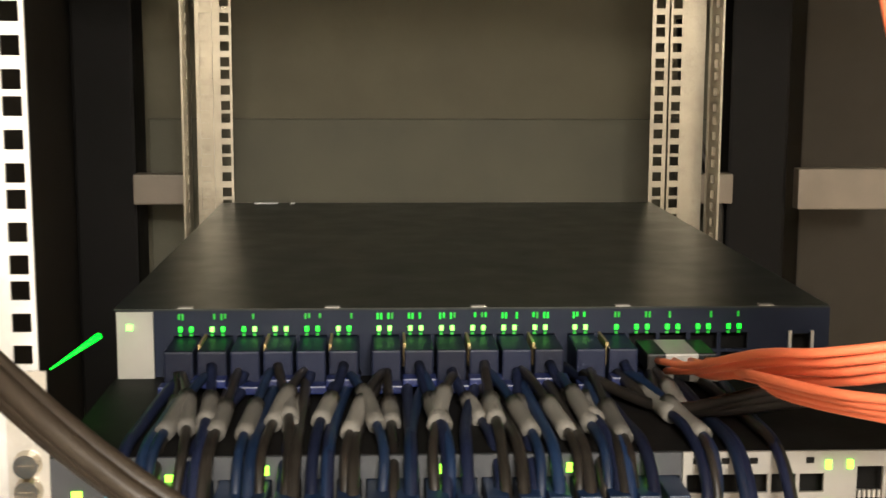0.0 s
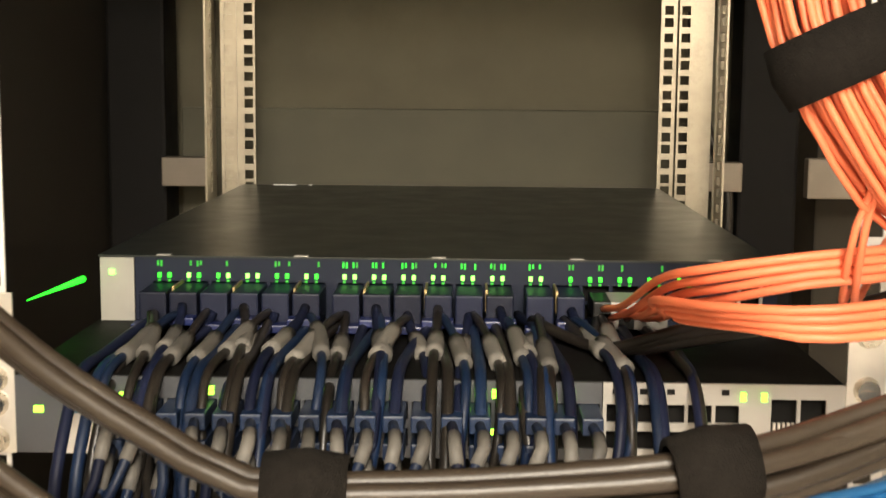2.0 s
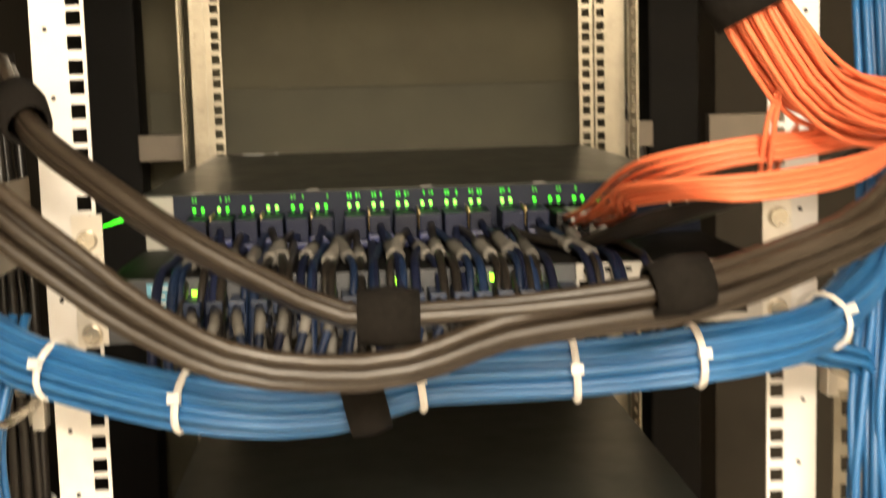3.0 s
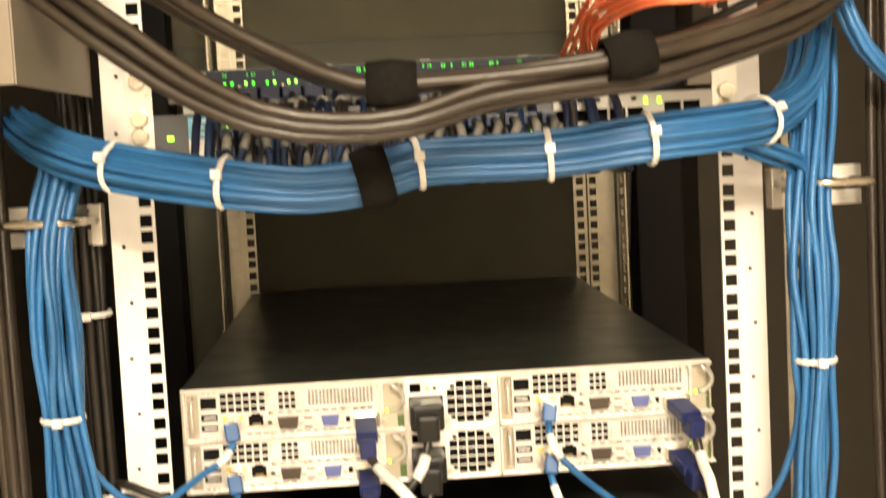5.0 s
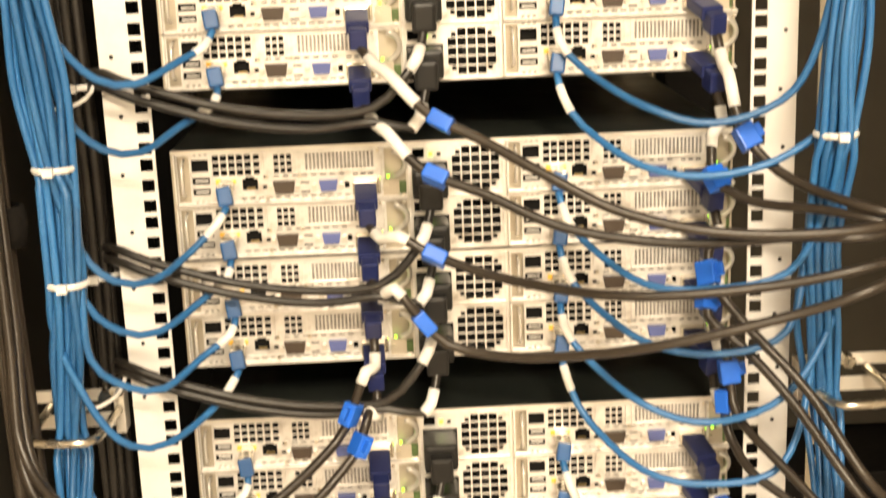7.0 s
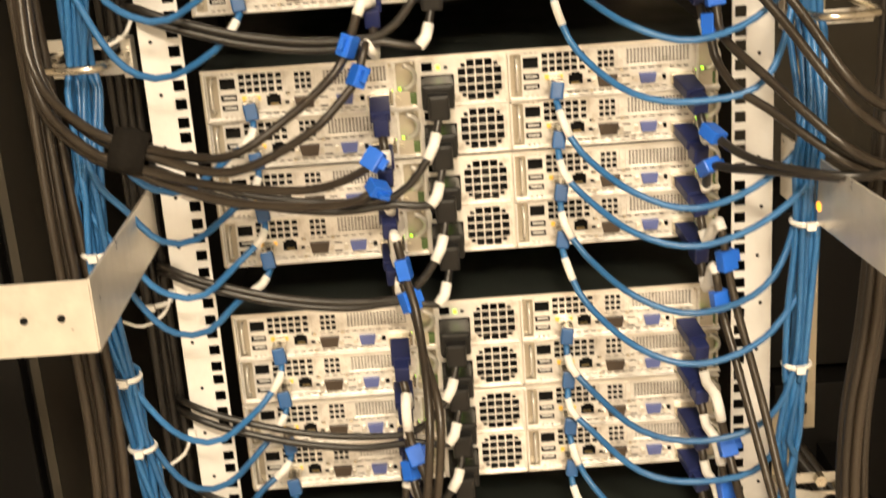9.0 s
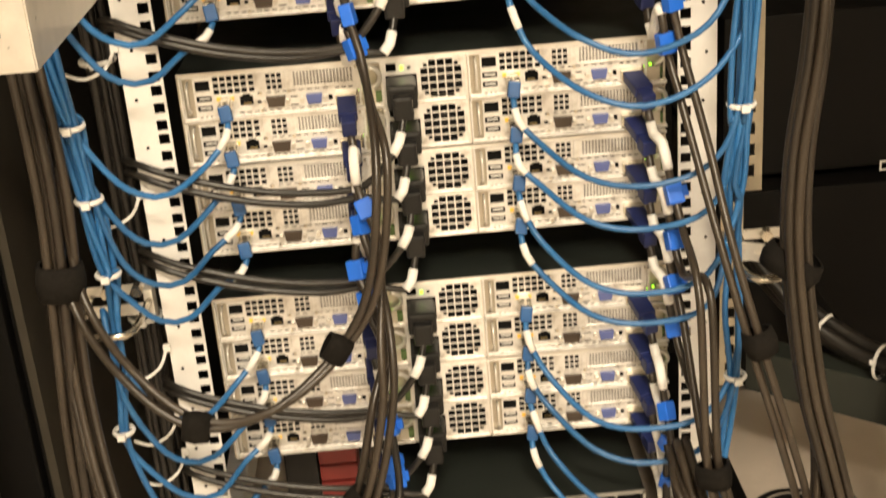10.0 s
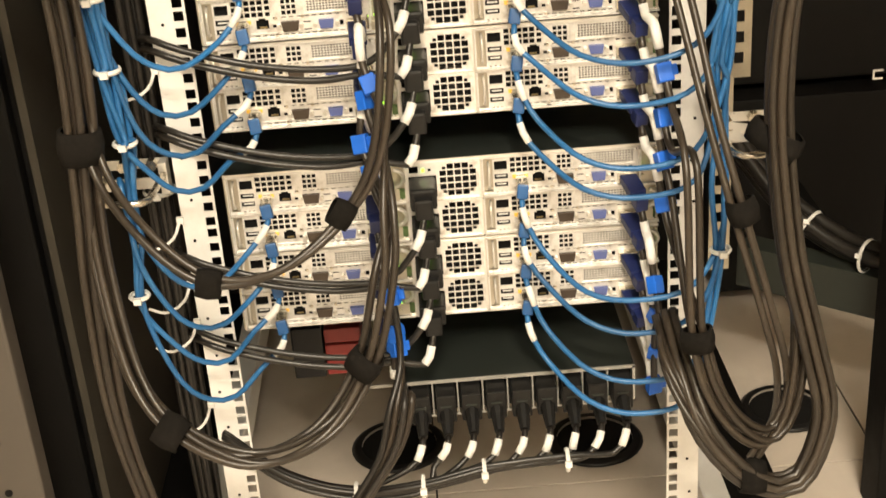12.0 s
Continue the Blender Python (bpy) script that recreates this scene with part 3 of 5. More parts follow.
part("power_light", boxes((-0.2125, -0.2088, S1Y - 0.0055, S1Y - 0.004, 0.0315, 0.035)), M_GREENP, up)
for i, c in enumerate(cages):
    busy = 5 < i < 13
    for d in (0.0042, 0.0108):
        if i == 13 and d < 0.005:
            continue
        hot = busy or (i in (1, 3, 5) and d < 0.005) or rng.random() < 0.2
        part("link_light", boxes((c[0] + d - 0.0010, c[0] + d + 0.0014, S1Y - 0.0016, S1Y, 0.0294, 0.0326), bevel=0.0004), M_GREENP if hot else M_GREEN, up)
        part("light_foot", boxes((c[0] + d - 0.0008, c[0] + d + 0.0010, S1Y - 0.0012, S1Y, 0.0268, 0.0282)), M_DIMGREEN, up)
        # glowing dashes put in for the lights' reflections on the bezel above them
        for q in (-0.0012, 0.0010):
            if rng.random() < (0.85 if busy else 0.5):
                part("upper_light", boxes((c[0] + d + q, c[0] + d + q + 0.0012, S1Y - 0.0012, S1Y, 0.0366 + rng.uniform(0, 0.0012), 0.0405)), M_GREEN2 if busy and rng.random() < 0.7 else M_DIMGREEN, up)

# ---- power strip ----
pdu = thing("power_strip", "black rack power strip full of plugs behind a light frame", "power strip", (0, 0, 0))
PZ0, PZ1, PY = 0.290, 0.334, -0.027
part("body", boxes((-0.058, 0.19, PY + 0.014, 0.30, PZ0, PZ1 - 0.001)), M_BLACK, pdu)
part("lid", boxes((-0.058, 0.1905, PY + 0.002, 0.30, PZ1 - 0.001, PZ1)), M_LID, pdu)
part("frame", boxes((-0.100, 0.191, PY, PY + 0.002, PZ1 - 0.003, PZ1 + 0.0005), (-0.058, 0.191, PY, PY + 0.002, PZ0, PZ0 + 0.002), (0.188, 0.191, PY, PY + 0.014, PZ0, PZ1)), M_SWITCH, pdu, "light grey frame")
for i in range(9):
    x = 0.188 - (i + 1) * 0.0268
    part("divider", boxes((x - 0.0008, x + 0.0008, PY, PY + 0.013, PZ0 + 0.002, PZ1 - 0.003)), M_SWITCH, pdu)

# ---- cables ----


def along(line, f):
    """The place, sides and direction at a share f of a line."""
    fr = frames_of(line)
    return fr[min(len(fr) - 1, max(0, int(f * (len(fr) - 1))))]


def band(bm, at, r, width, thick, n=18, wobble=0.0):
    """A closed strap round a line."""
    p, s, u, d = at
    prof = ((-width / 2, r), (-width / 2, r + thick), (0, r + thick * 1.7), (width / 2, r + thick), (width / 2, r))
    rings = []
    for i in range(n):
        a = i * math.tau / n
        k = 1 + wobble * math.sin(3 * a + r * 900)
        rings.append([bm.verts.new(p + d * w + (s * math.cos(a) + u * math.sin(a)) * q * k) for w, q in prof])
    for i in range(n):
        a, b = rings[i], rings[(i + 1) % n]
        for j in range(len(prof) - 1):
            bm.faces.new((a[j], b[j], b[j + 1], a[j + 1]))
    return bm


def zip_tie(parent, at, r):
    bm = band(bmesh.new(), at, r * 0.97, 0.0042, 0.0016)
    p, s, u, d = at
    out = Vector((0, -1, 0.25))
    out = (out - d * out.dot(d)).normalized()
    m = Matrix.Translation(p + out * (r + 0.002)) @ out.to_track_quat("Y", "Z").to_matrix().to_4x4()
    k = len(bm.verts)
    box(bm, -0.0035, 0.0035, -0.001, 0.004, -0.003, 0.003)
    turned(bm, m, k)
    part("zip_tie", bm, M_WHITE, parent, "white nylon zip tie")


def bundle(name, label, category, points, count, r, mat, spread=1.0, ties=(), straps=(), group="", twist=1.5, loose=0.15, strap_w=0.03, tie_x=(), strap_x=()):
    """A tied bundle of cables along one line."""
    t = thing(name, label, category, points[0], group)
    base = Vector(points[0])
    line = [q - base for q in glide(points, 0.016)]
    fr = frames_of(line)
    big = r * math.sqrt(count) * 1.12 * spread if count > 1 else r
    for i in range(count):
        rad = (big - r) * math.sqrt((i + 0.5) / count) if count > 1 else 0
        a0 = i * 2.39996 + rng.random() * 0.3
        ph = rng.random() * 6
        path = []
        for k, (p, s, u, d) in enumerate(fr):
            f = k / max(1, len(fr) - 1)
            a = a0 + twist * (f - 0.5) + 0.35 * math.sin(f * 9 + ph) * loose
            q = rad * (1 + loose * math.sin(f * 11 + ph * 2))
            path.append(p + s * q * math.cos(a) + u * q * math.sin(a))
        part("cable", tube(bmesh.new(), path, r * (0.96 + 0.08 * rng.random()), 8), mat, t, smooth=True)
    def share(x):
        return min(range(len(line)), key=lambda k: abs(base.x + line[k].x - x)) / (len(line) - 1)

    ties = (*ties, *(share(x) for x in tie_x))
    straps = (*straps, *(share(x) for x in strap_x))
    for f in ties:
        zip_tie(t, along(line, f), big)
    for f in straps:
        part("strap", band(bmesh.new(), along(line, f), big * 1.02, strap_w, 0.003, 20, 0.05), M_VELCRO, t, "black hook-and-loop strap", smooth=True)
    return t


def sleeve(parent, line, f0, f1, r, name="label_sleeve", mat=None):
    n = len(line) - 1
    seg = line[int(f0 * n):max(int(f0 * n) + 2, int(f1 * n) + 1)]
    part(name, tube(bmesh.new(), seg, r, 10), mat or M_LABEL, parent, "white paper label" if mat is None else "", smooth=True)


# network patch cables, one to every node
LEFT_RUN = ((1.585, -0.275, -0.075), (1.51, -0.290, -0.100), (1.38, -0.289, -0.107), (1.25, -0.281, -0.105), (1.175, -0.280, -0.105), (1.045, -0.300, -0.070), (0.966, -0.300, -0.095), (0.885, -0.302, -0.1),
            (0.80, -0.294, -0.1), (0.73, -0.290, -0.1), (0.66, -0.285, -0.1), (0.595, -0.297, -0.07), (0.55, -0.292, -0.1), (0.50, -0.298, -0.1), (0.40, -0.286, -0.1))
RIGHT_RUN = ((1.64, 0.300, -0.05), (1.58, 0.290, -0.07), (1.51, 0.274, -0.1), (1.392, 0.269, -0.117), (1.256, 0.262, -0.117), (1.177, 0.258, -0.1), (1.046, 0.276, -0.065), (0.97, 0.272, -0.1), (0.875, 0.269, -0.1),
             (0.745, 0.263, -0.1), (0.69, 0.258, -0.1), (0.614, 0.264, -0.08), (0.5, 0.262, -0.1), (0.40, 0.250, -0.1))


def run_at(run, z):
    for (z1, x1, y1), (z0, x0, y0) in zip(run, run[1:]):
        if z >= z0:
            f = (z - z0) / (z1 - z0)
            return Vector((x0 + (x1 - x0) * f, y0 + (y1 - y0) * f, z))
    return Vector((run[-1][1], run[-1][2], z))


def boot(parent, p, side):
    """A moulded plug boot that leaves the port and hangs down."""
    bm = bmesh.new()
    box(bm, p.x - 0.0058, p.x + 0.0058, p.y - 0.022, p.y + 0.002, p.z - 0.0035, p.z + 0.0035, 0.001)
    part("plug", bm, M_BRASS, parent, "clear network plug")
    bm = bmesh.new()
    box(bm, -0.0056, 0.0056, -0.0045, 0.0045, -0.012, 0.003, 0.0018)
    m = Matrix.Translation((p.x, p.y - 0.022, p.z)) @ Matrix.Rotation(radians(-14), 4, "X") @ Matrix.Rotation(radians(9 * side), 4, "Y")
    turned(bm, m, 0)
    part("boot", bm, M_BLUEP, parent, "blue rubber boot")
    return m @ Vector((0, 0, -0.012))


def patch(side, zb, idx):
    px = (-0.218 if side < 0 else 0.0395) + 0.041
    p = Vector((px, -0.001, zb + NODE_H - 0.0265))
    t = thing("patch_cable", "blue network patch cable with white label and blue boot", "network cable", (0, 0, 0), "patch cables")
    e = boot(t, p, side)
    j = lambda a: rng.uniform(-a, a)
    run = LEFT_RUN if side < 0 else RIGHT_RUN
    ang, rad = idx * 2.39996, 0.0145 * math.sqrt((idx + 0.5) / 18)
    off = Vector((rad * math.cos(ang), rad * math.sin(ang), 0))
    if side < 0:
        dip = 0.040 + j(0.008)
        pts = [e, e + Vector((-0.005 + j(.003), -0.005, -0.012)), (e.x - 0.024 + j(.004), e.y - 0.018, p.z - dip + 0.004), (e.x - 0.050, -0.078, p.z - dip - 0.008), (-0.250, -0.092 + j(.006), p.z - dip - 0.002), (-0.272, -0.098, p.z - dip + 0.024)]
        first_z = p.z + 0.032 + j(0.015)
    else:
        dip = 0.075 + j(0.012)
        pts = [e, e + Vector((0.003 + j(.002), -0.006, -0.018)), (e.x + 0.018, e.y - 0.018, p.z - dip * 0.72), (e.x + 0.055, -0.085, p.z - dip - 0.004), (0.182, -0.100 + j(.006), p.z - dip - 0.012 + j(.006)), (0.235, -0.106, p.z - dip + 0.006)]
        first_z = p.z - 0.012 + j(0.02)
    z = first_z
    pts.append(run_at(run, z) + off * 0.8)
    for zz, _, _ in reversed(run):
        if zz > z + 0.035:
            q = run_at(run, zz)
            pts.append(q + off + Vector((j(.002), j(.003), 0)))
            up_z = zz + 0.062
            if zz < 1.44:
                pts.append(run_at(run, up_z) + off * 1.25 + Vector((j(.005), j(.006), 0)))
    line = glide(pts, 0.011)
    part("cable", tube(bmesh.new(), line, 0.00285, 8), M_BLUEC, t, smooth=True)
    n = len(line) - 1
    seg = line[1:4]
    part("label_sleeve", tube(bmesh.new(), seg, 0.0036, 10), M_LABEL, t, "white paper label", smooth=True)
    return t


count = {-1: 0, 1: 0}
for k in SLOTS:
    for row in (0.001, 0.0435):
        for side in (-1, 1):
            patch(side, BASE + k * U + row, count[side])
            count[side] += 1

# ties and rings on the two upright runs
for side, run, zs in ((-1, LEFT_RUN, (1.38, 1.253, 1.17, 0.90, 0.79, 0.725, 0.655, 0.50)), (1, RIGHT_RUN, (1.392, 1.256, 0.885, 0.76, 0.50))):
    t = thing("zip_ties", "white nylon zip ties round an upright run of blue cables", "zip ties", (0, 0, 0))
    for z in zs:
        q = run_at(run, z)
        k = sum(1 for s in SLOTS if BASE + s * U < z) * 2
        r = 0.0135 * math.sqrt(max(2, 19 - 0.0 * k) / 18) if z > 1.3 else 0.0135 * math.sqrt(max(3, k) / 18) * (1.0 if z < 1.3 else 1)
        zip_tie(t, (q, Vector((1, 0, 0)), Vector((0, 1, 0)), Vector((0.05, 0, 1)).normalized()), max(r * 0.85, 0.0045) + 0.003)

for side in (-1, 1):
    for z in (1.517, 1.043, 0.592):
        t = thing("cable_ring", "shiny zinc cable ring bracket bolted to the rail", "cable bracket", (side * 0.27, -0.03, z))
        bm = boxes((min(0, side * 0.075), max(0, side * 0.075), 0.012, 0.014, -0.016, -0.004), (min(0, side * 0.075), max(0, side * 0.075), 0.012, 0.014, 0.006, 0.016), (-0.004, 0.004, -0.004, 0.014, -0.016, 0.016), bevel=0.0006)
        part("bracket", bm, M_ZINC, t)
        bm = tube(bmesh.new(), glide([(0, -0.004, 0.004), (side * 0.004, -0.068, 0.006), (side * 0.02, -0.076, 0.006), (side * 0.05, -0.07, 0.006), (side * 0.056, -0.05, 0.005), (side * 0.056, 0.012, 0.004)], 0.006), 0.0035, 10)
        part("ring", bm, M_BRASS, t, "polished wire loop", smooth=True)
        bm = bmesh.new()
        for x in (0.012, 0.040):
            rod(bm, (side * x, 0.004, 0.011), (side * x, 0.014, 0.011), 0.006, 6)
        part("bolts", bm, M_BRASS, t)

# the thick blue run under the switches
bundle("blue_cable_bundle", "thick sagging bundle of blue network cables with white zip ties", "cable bundle",
       [(-0.345, 0.05, 1.60), (-0.315, -0.04, 1.59), (-0.278, -0.10, 1.575), (-0.234, -0.13, 1.562), (-0.155, -0.163, 1.548), (-0.099, -0.165, 1.541), (-0.053, -0.165, 1.545), (-0.022, -0.162, 1.554), (0.070, -0.158, 1.555),
             (0.139, -0.168, 1.563), (0.200, -0.150, 1.568), (0.244, -0.110, 1.576), (0.285, -0.07, 1.605), (0.305, -0.03, 1.68), (0.31, 0.0, 1.78)], 30, 0.00285, M_BLUEC, 1.0,
            (), (), loose=0.1, strap_w=0.024, tie_x=(-0.234, -0.155, -0.022, 0.068, 0.139, 0.225), strap_x=(-0.050,))
bundle("blue_cable_branch", "loose branch of blue network cables", "cable bundle",
       [(0.19, -0.15, 1.562), (0.235, -0.12, 1.548), (0.275, -0.09, 1.53), (0.275, -0.095, 1.47), (0.27, -0.112, 1.40)], 4, 0.00285, M_BLUEC, 1.6)
bundle("blue_cable_branch", "loose loop of blue network cables beside the rack", "cable bundle",
       [(0.345, -0.02, 1.86), (0.305, -0.07, 1.72), (0.31, -0.1, 1.64), (0.345, -0.09, 1.60), (0.40, -0.05, 1.585)], 6, 0.00285, M_BLUEC, 1.3)

# grey trunk cables in front of the switches
bundle("grey_cable_bundle", "thick grey-brown trunk cables held by black straps", "cable bundle",
       [(-0.33, -0.10, 1.78), (-0.285, -0.19, 1.705), (-0.238, -0.22, 1.664), (-0.204, -0.23, 1.638), (-0.165, -0.24, 1.610), (-0.121, -0.25, 1.588), (-0.075, -0.25, 1.580), (-0.030, -0.25, 1.582), (0.02, -0.24, 1.596),
        (0.075, -0.235, 1.603), (0.125, -0.23, 1.609), (0.18, -0.215, 1.623), (0.244, -0.19, 1.643), (0.31, -0.12, 1.68)], 6, 0.0044, M_GREYC, 1.12, (), (), loose=0.25)
bundle("grey_cable_bundle", "pair of grey-brown trunk cables held by black straps", "cable bundle",
       [(-0.26, -0.10, 1.74), (-0.232, -0.16, 1.706), (-0.190, -0.20, 1.678), (-0.145, -0.22, 1.648), (-0.103, -0.23, 1.625), (-0.061, -0.24, 1.607), (-0.015, -0.24, 1.606), (0.045, -0.24, 1.609), (0.112, -0.24, 1.616), (0.174, -0.22, 1.628),
        (0.23, -0.20, 1.648), (0.30, -0.14, 1.70)], 4, 0.0044, M_GREYC, 1.1, (), (0.09, 0.45, 0.665), loose=0.2, strap_w=0.032)

# orange fibres
bundle("orange_fibre_bundle", "wide bundle of orange fibre cables in a black strap", "fibre bundle",
       [(0.160, -0.13, 1.86), (0.157, -0.175, 1.797), (0.165, -0.183, 1.768), (0.182, -0.185, 1.738), (0.208, -0.17, 1.713), (0.258, -0.13, 1.700), (0.33, -0.08, 1.70)], 46, 0.0017, M_ORANGE, 1.65, (), (0.335,), loose=0.12, twist=0.8, strap_w=0.026)
for i in range(8):
    f = i / 7
    t = thing("fibre_cable", "orange fibre patch cable plugged into the upper switch", "fibre cable", (0, 0, 0), "orange fibre cables")
    x0 = 0.104 + 0.034 * f
    start = [(x0, S1Y - 0.045, 1.618 - 0.006 * (i % 2)), (x0 + 0.004, 0.02, 1.632 - 0.003 * (i % 3))]
    if i < 4:
        way = [(0.112 + 0.004 * i, -0.09, 1.664 - 0.004 * i), (0.123 + 0.005 * i, -0.145, 1.677 - 0.004 * i), (0.165, -0.158, 1.685 - 0.004 * i), (0.211, -0.150, 1.689 - 0.004 * i), (0.285, -0.11, 1.695 - 0.003 * i)]
    else:
        k = i - 4
        way = [(0.110 + 0.004 * k, -0.09, 1.654 - 0.003 * k), (0.128 + 0.004 * k, -0.165, 1.664 - 0.003 * k), (0.170, -0.185, 1.667 - 0.004 * k), (0.235, -0.165, 1.674 - 0.004 * k), (0.295, -0.12, 1.686)]
    line = glide(start + way + [(0.33, -0.12, 1.70)], 0.012)
    part("fibre", tube(bmesh.new(), line, 0.0021, 8), M_ORANGE, t, smooth=True)
    part("plug", boxes((x0 - 0.006, x0 + 0.006, S1Y - 0.045, S1Y - 0.005, 1.611 - 0.006 * (i % 2), 1.622 - 0.006 * (i % 2)), bevel=0.001), M_SWITCH if i % 3 else M_PLASTIC, t, "pale duplex plug")
for i in range(2):
    bundle("fibre_cable", "orange fibre cable hanging loose from the bundle", "fibre cable", [(0.190, -0.185, 1.735), (0.180 + 0.004 * i, -0.175, 1.70), (0.183 + 0.005 * i, -0.15, 1.668 - 0.004 * i), (0.200 + 0.006 * i, -0.10, 1.660), (0.235, -0.06, 1.69)], 1, 0.0017, M_ORANGE, group="orange fibre cables")
for i in range(3):
    bundle("black_cable", "black cable leading from the upper switch", "cable", [(0.06 + 0.02 * i, 0.09, 1.61), (0.10, 0.03, 1.605), (0.15, -0.02, 1.622 + 0.004 * i), (0.21, -0.08, 1.65), (0.30, -0.10, 1.69)], 1, 0.0035, M_BLACKC, group="black cables")

bundle("black_cable", "black hose hanging behind the rear rail", "cable", [(0.262, 0.755, 1.83), (0.268, 0.752, 1.75), (0.285, 0.750, 1.69), (0.302, 0.748, 1.650), (0.306, 0.750, 1.58), (0.30, 0.76, 1.40)], 1, 0.0065, M_BLACKC, group="black cables")

# plugs and leads on the upper switch
for i, c in enumerate(cages):
    if i > 13:
        continue
    x = c[0] + 0.0087
    z = SW1 + 0.012 + 0.004 * (i % 2)
    t = thing("direct_attach_cable", "dark direct-attach cable with blue latch and grey label", "network cable", (0, 0, 0), "cables on the upper switch")
    part("plug", boxes((x - 0.0086, x + 0.0086, S1Y - 0.040, S1Y + 0.003, SW1 + 0.005, SW1 + 0.026), bevel=0.0012), M_SWNAVY, t, "dark blue metal plug")
    part("latch", boxes((x - 0.0098, x + 0.0098, S1Y - 0.056, S1Y - 0.044, z - 0.008, z - 0.003), bevel=0.001), M_NAVY, t, "blue latch bar")
    if i % 2:
        part("clip", boxes((x - 0.009, x - 0.0075, S1Y - 0.03, S1Y, z - 0.002, z + 0.012)), M_GOLD, t)
    dx, dy = rng.uniform(-0.012, 0.012), rng.uniform(-0.008, 0.008)
    line = glide([(x, S1Y - 0.042, z + 0.002), (x + dx * 0.3, 0.080 + dy, z - 0.004), (x + dx, 0.045 + dy, z - 0.009), (x + dx * 1.5, -0.01, z - 0.010), (x + dx * 1.6, -0.048, z - 0.026), (x + dx, -0.066, z - 0.06), (x * 0.9, -0.10, 1.545)], 0.009)
    part("cable", tube(bmesh.new(), line, 0.003, 8), M_SWNAVY if i % 3 else M_BLACKC, t, smooth=True)
    sleeve(t, line, 0.20, 0.40, 0.0052, "label_sleeve", M_GREYLABEL)

for i, c in enumerate(cages):
    if i > 14:
        continue
    x = c[0] + 0.0087 + rng.uniform(-.004, .004)
    t = thing("direct_attach_cable", "dark direct-attach cable with grey label hanging in front", "network cable", (0, 0, 0), "cables on the upper switch")
    dx, dy = rng.uniform(-0.02, 0.02), rng.uniform(-0.01, 0.012)
    line = glide([(x, S1Y - 0.036, SW1 + 0.008), (x + dx * 0.2, 0.086 + dy, SW1 + 0.014), (x + dx * 0.6, 0.060 + dy, SW1 + 0.012), (x + dx, 0.02 + dy, SW1 + 0.007), (x + dx * 1.3, -0.035, SW1 + 0.001), (x + dx, -0.062, SW1 - 0.035), (x * 0.92, -0.11, 1.545)], 0.009)
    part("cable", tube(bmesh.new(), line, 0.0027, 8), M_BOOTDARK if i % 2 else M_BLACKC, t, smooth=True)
    f = 0.16 + 0.16 * rng.random()
    sleeve(t, line, f, f + 0.2, 0.0050, "label_sleeve", M_GREYLABEL)

# dark leads lying across the lid of the lower switch
for i in range(22):
    x = -0.175 + i * 0.0150 + rng.uniform(-.005, .005)
    t = thing("network_lead", "dark blue network lead lying on the lower switch", "network cable", (0, 0, 0), "leads on the lower lid")
    top = SW1 + 0.004 + rng.uniform(0, 0.006)
    dx = rng.uniform(-0.03, 0.03)
    line = glide([(x, 0.118, top), (x + dx * 0.4, 0.075, top - 0.001), (x + dx * 0.7, 0.02, SW1 + 0.004), (x + dx * 0.8, -0.030, SW1 + 0.002), (x + dx * 0.8, -0.062, SW1 - 0.022), (x + dx * 0.7, -0.085, SW1 - 0.055), (x * 0.92, -0.12, 1.545)], 0.010)
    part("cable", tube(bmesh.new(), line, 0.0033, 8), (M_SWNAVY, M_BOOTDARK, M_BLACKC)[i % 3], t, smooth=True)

# blue leads from the lower switch
for i in range(34):
    x = -0.162 + (i % 18 % 6) * PX + (0, 0.0876, 0.1752)[i % 18 // 6]
    z = SW2 + (0.0270 if i < 18 else 0.0124)
    t = thing("patch_cable", "blue network lead hanging from the lower switch", "network cable", (0, 0, 0), "leads on the lower switch")
    # blue boot and lead in the darkened colour that carries their shade
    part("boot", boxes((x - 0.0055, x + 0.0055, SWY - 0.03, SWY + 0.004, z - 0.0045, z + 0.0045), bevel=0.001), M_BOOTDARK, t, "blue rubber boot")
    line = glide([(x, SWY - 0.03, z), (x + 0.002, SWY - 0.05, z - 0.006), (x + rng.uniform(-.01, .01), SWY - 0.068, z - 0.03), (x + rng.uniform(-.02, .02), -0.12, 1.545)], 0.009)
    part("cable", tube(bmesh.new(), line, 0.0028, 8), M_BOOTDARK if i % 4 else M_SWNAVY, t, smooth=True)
    sleeve(t, line, 0.15, 0.45, 0.0036, "label_sleeve", M_GREYLABEL)

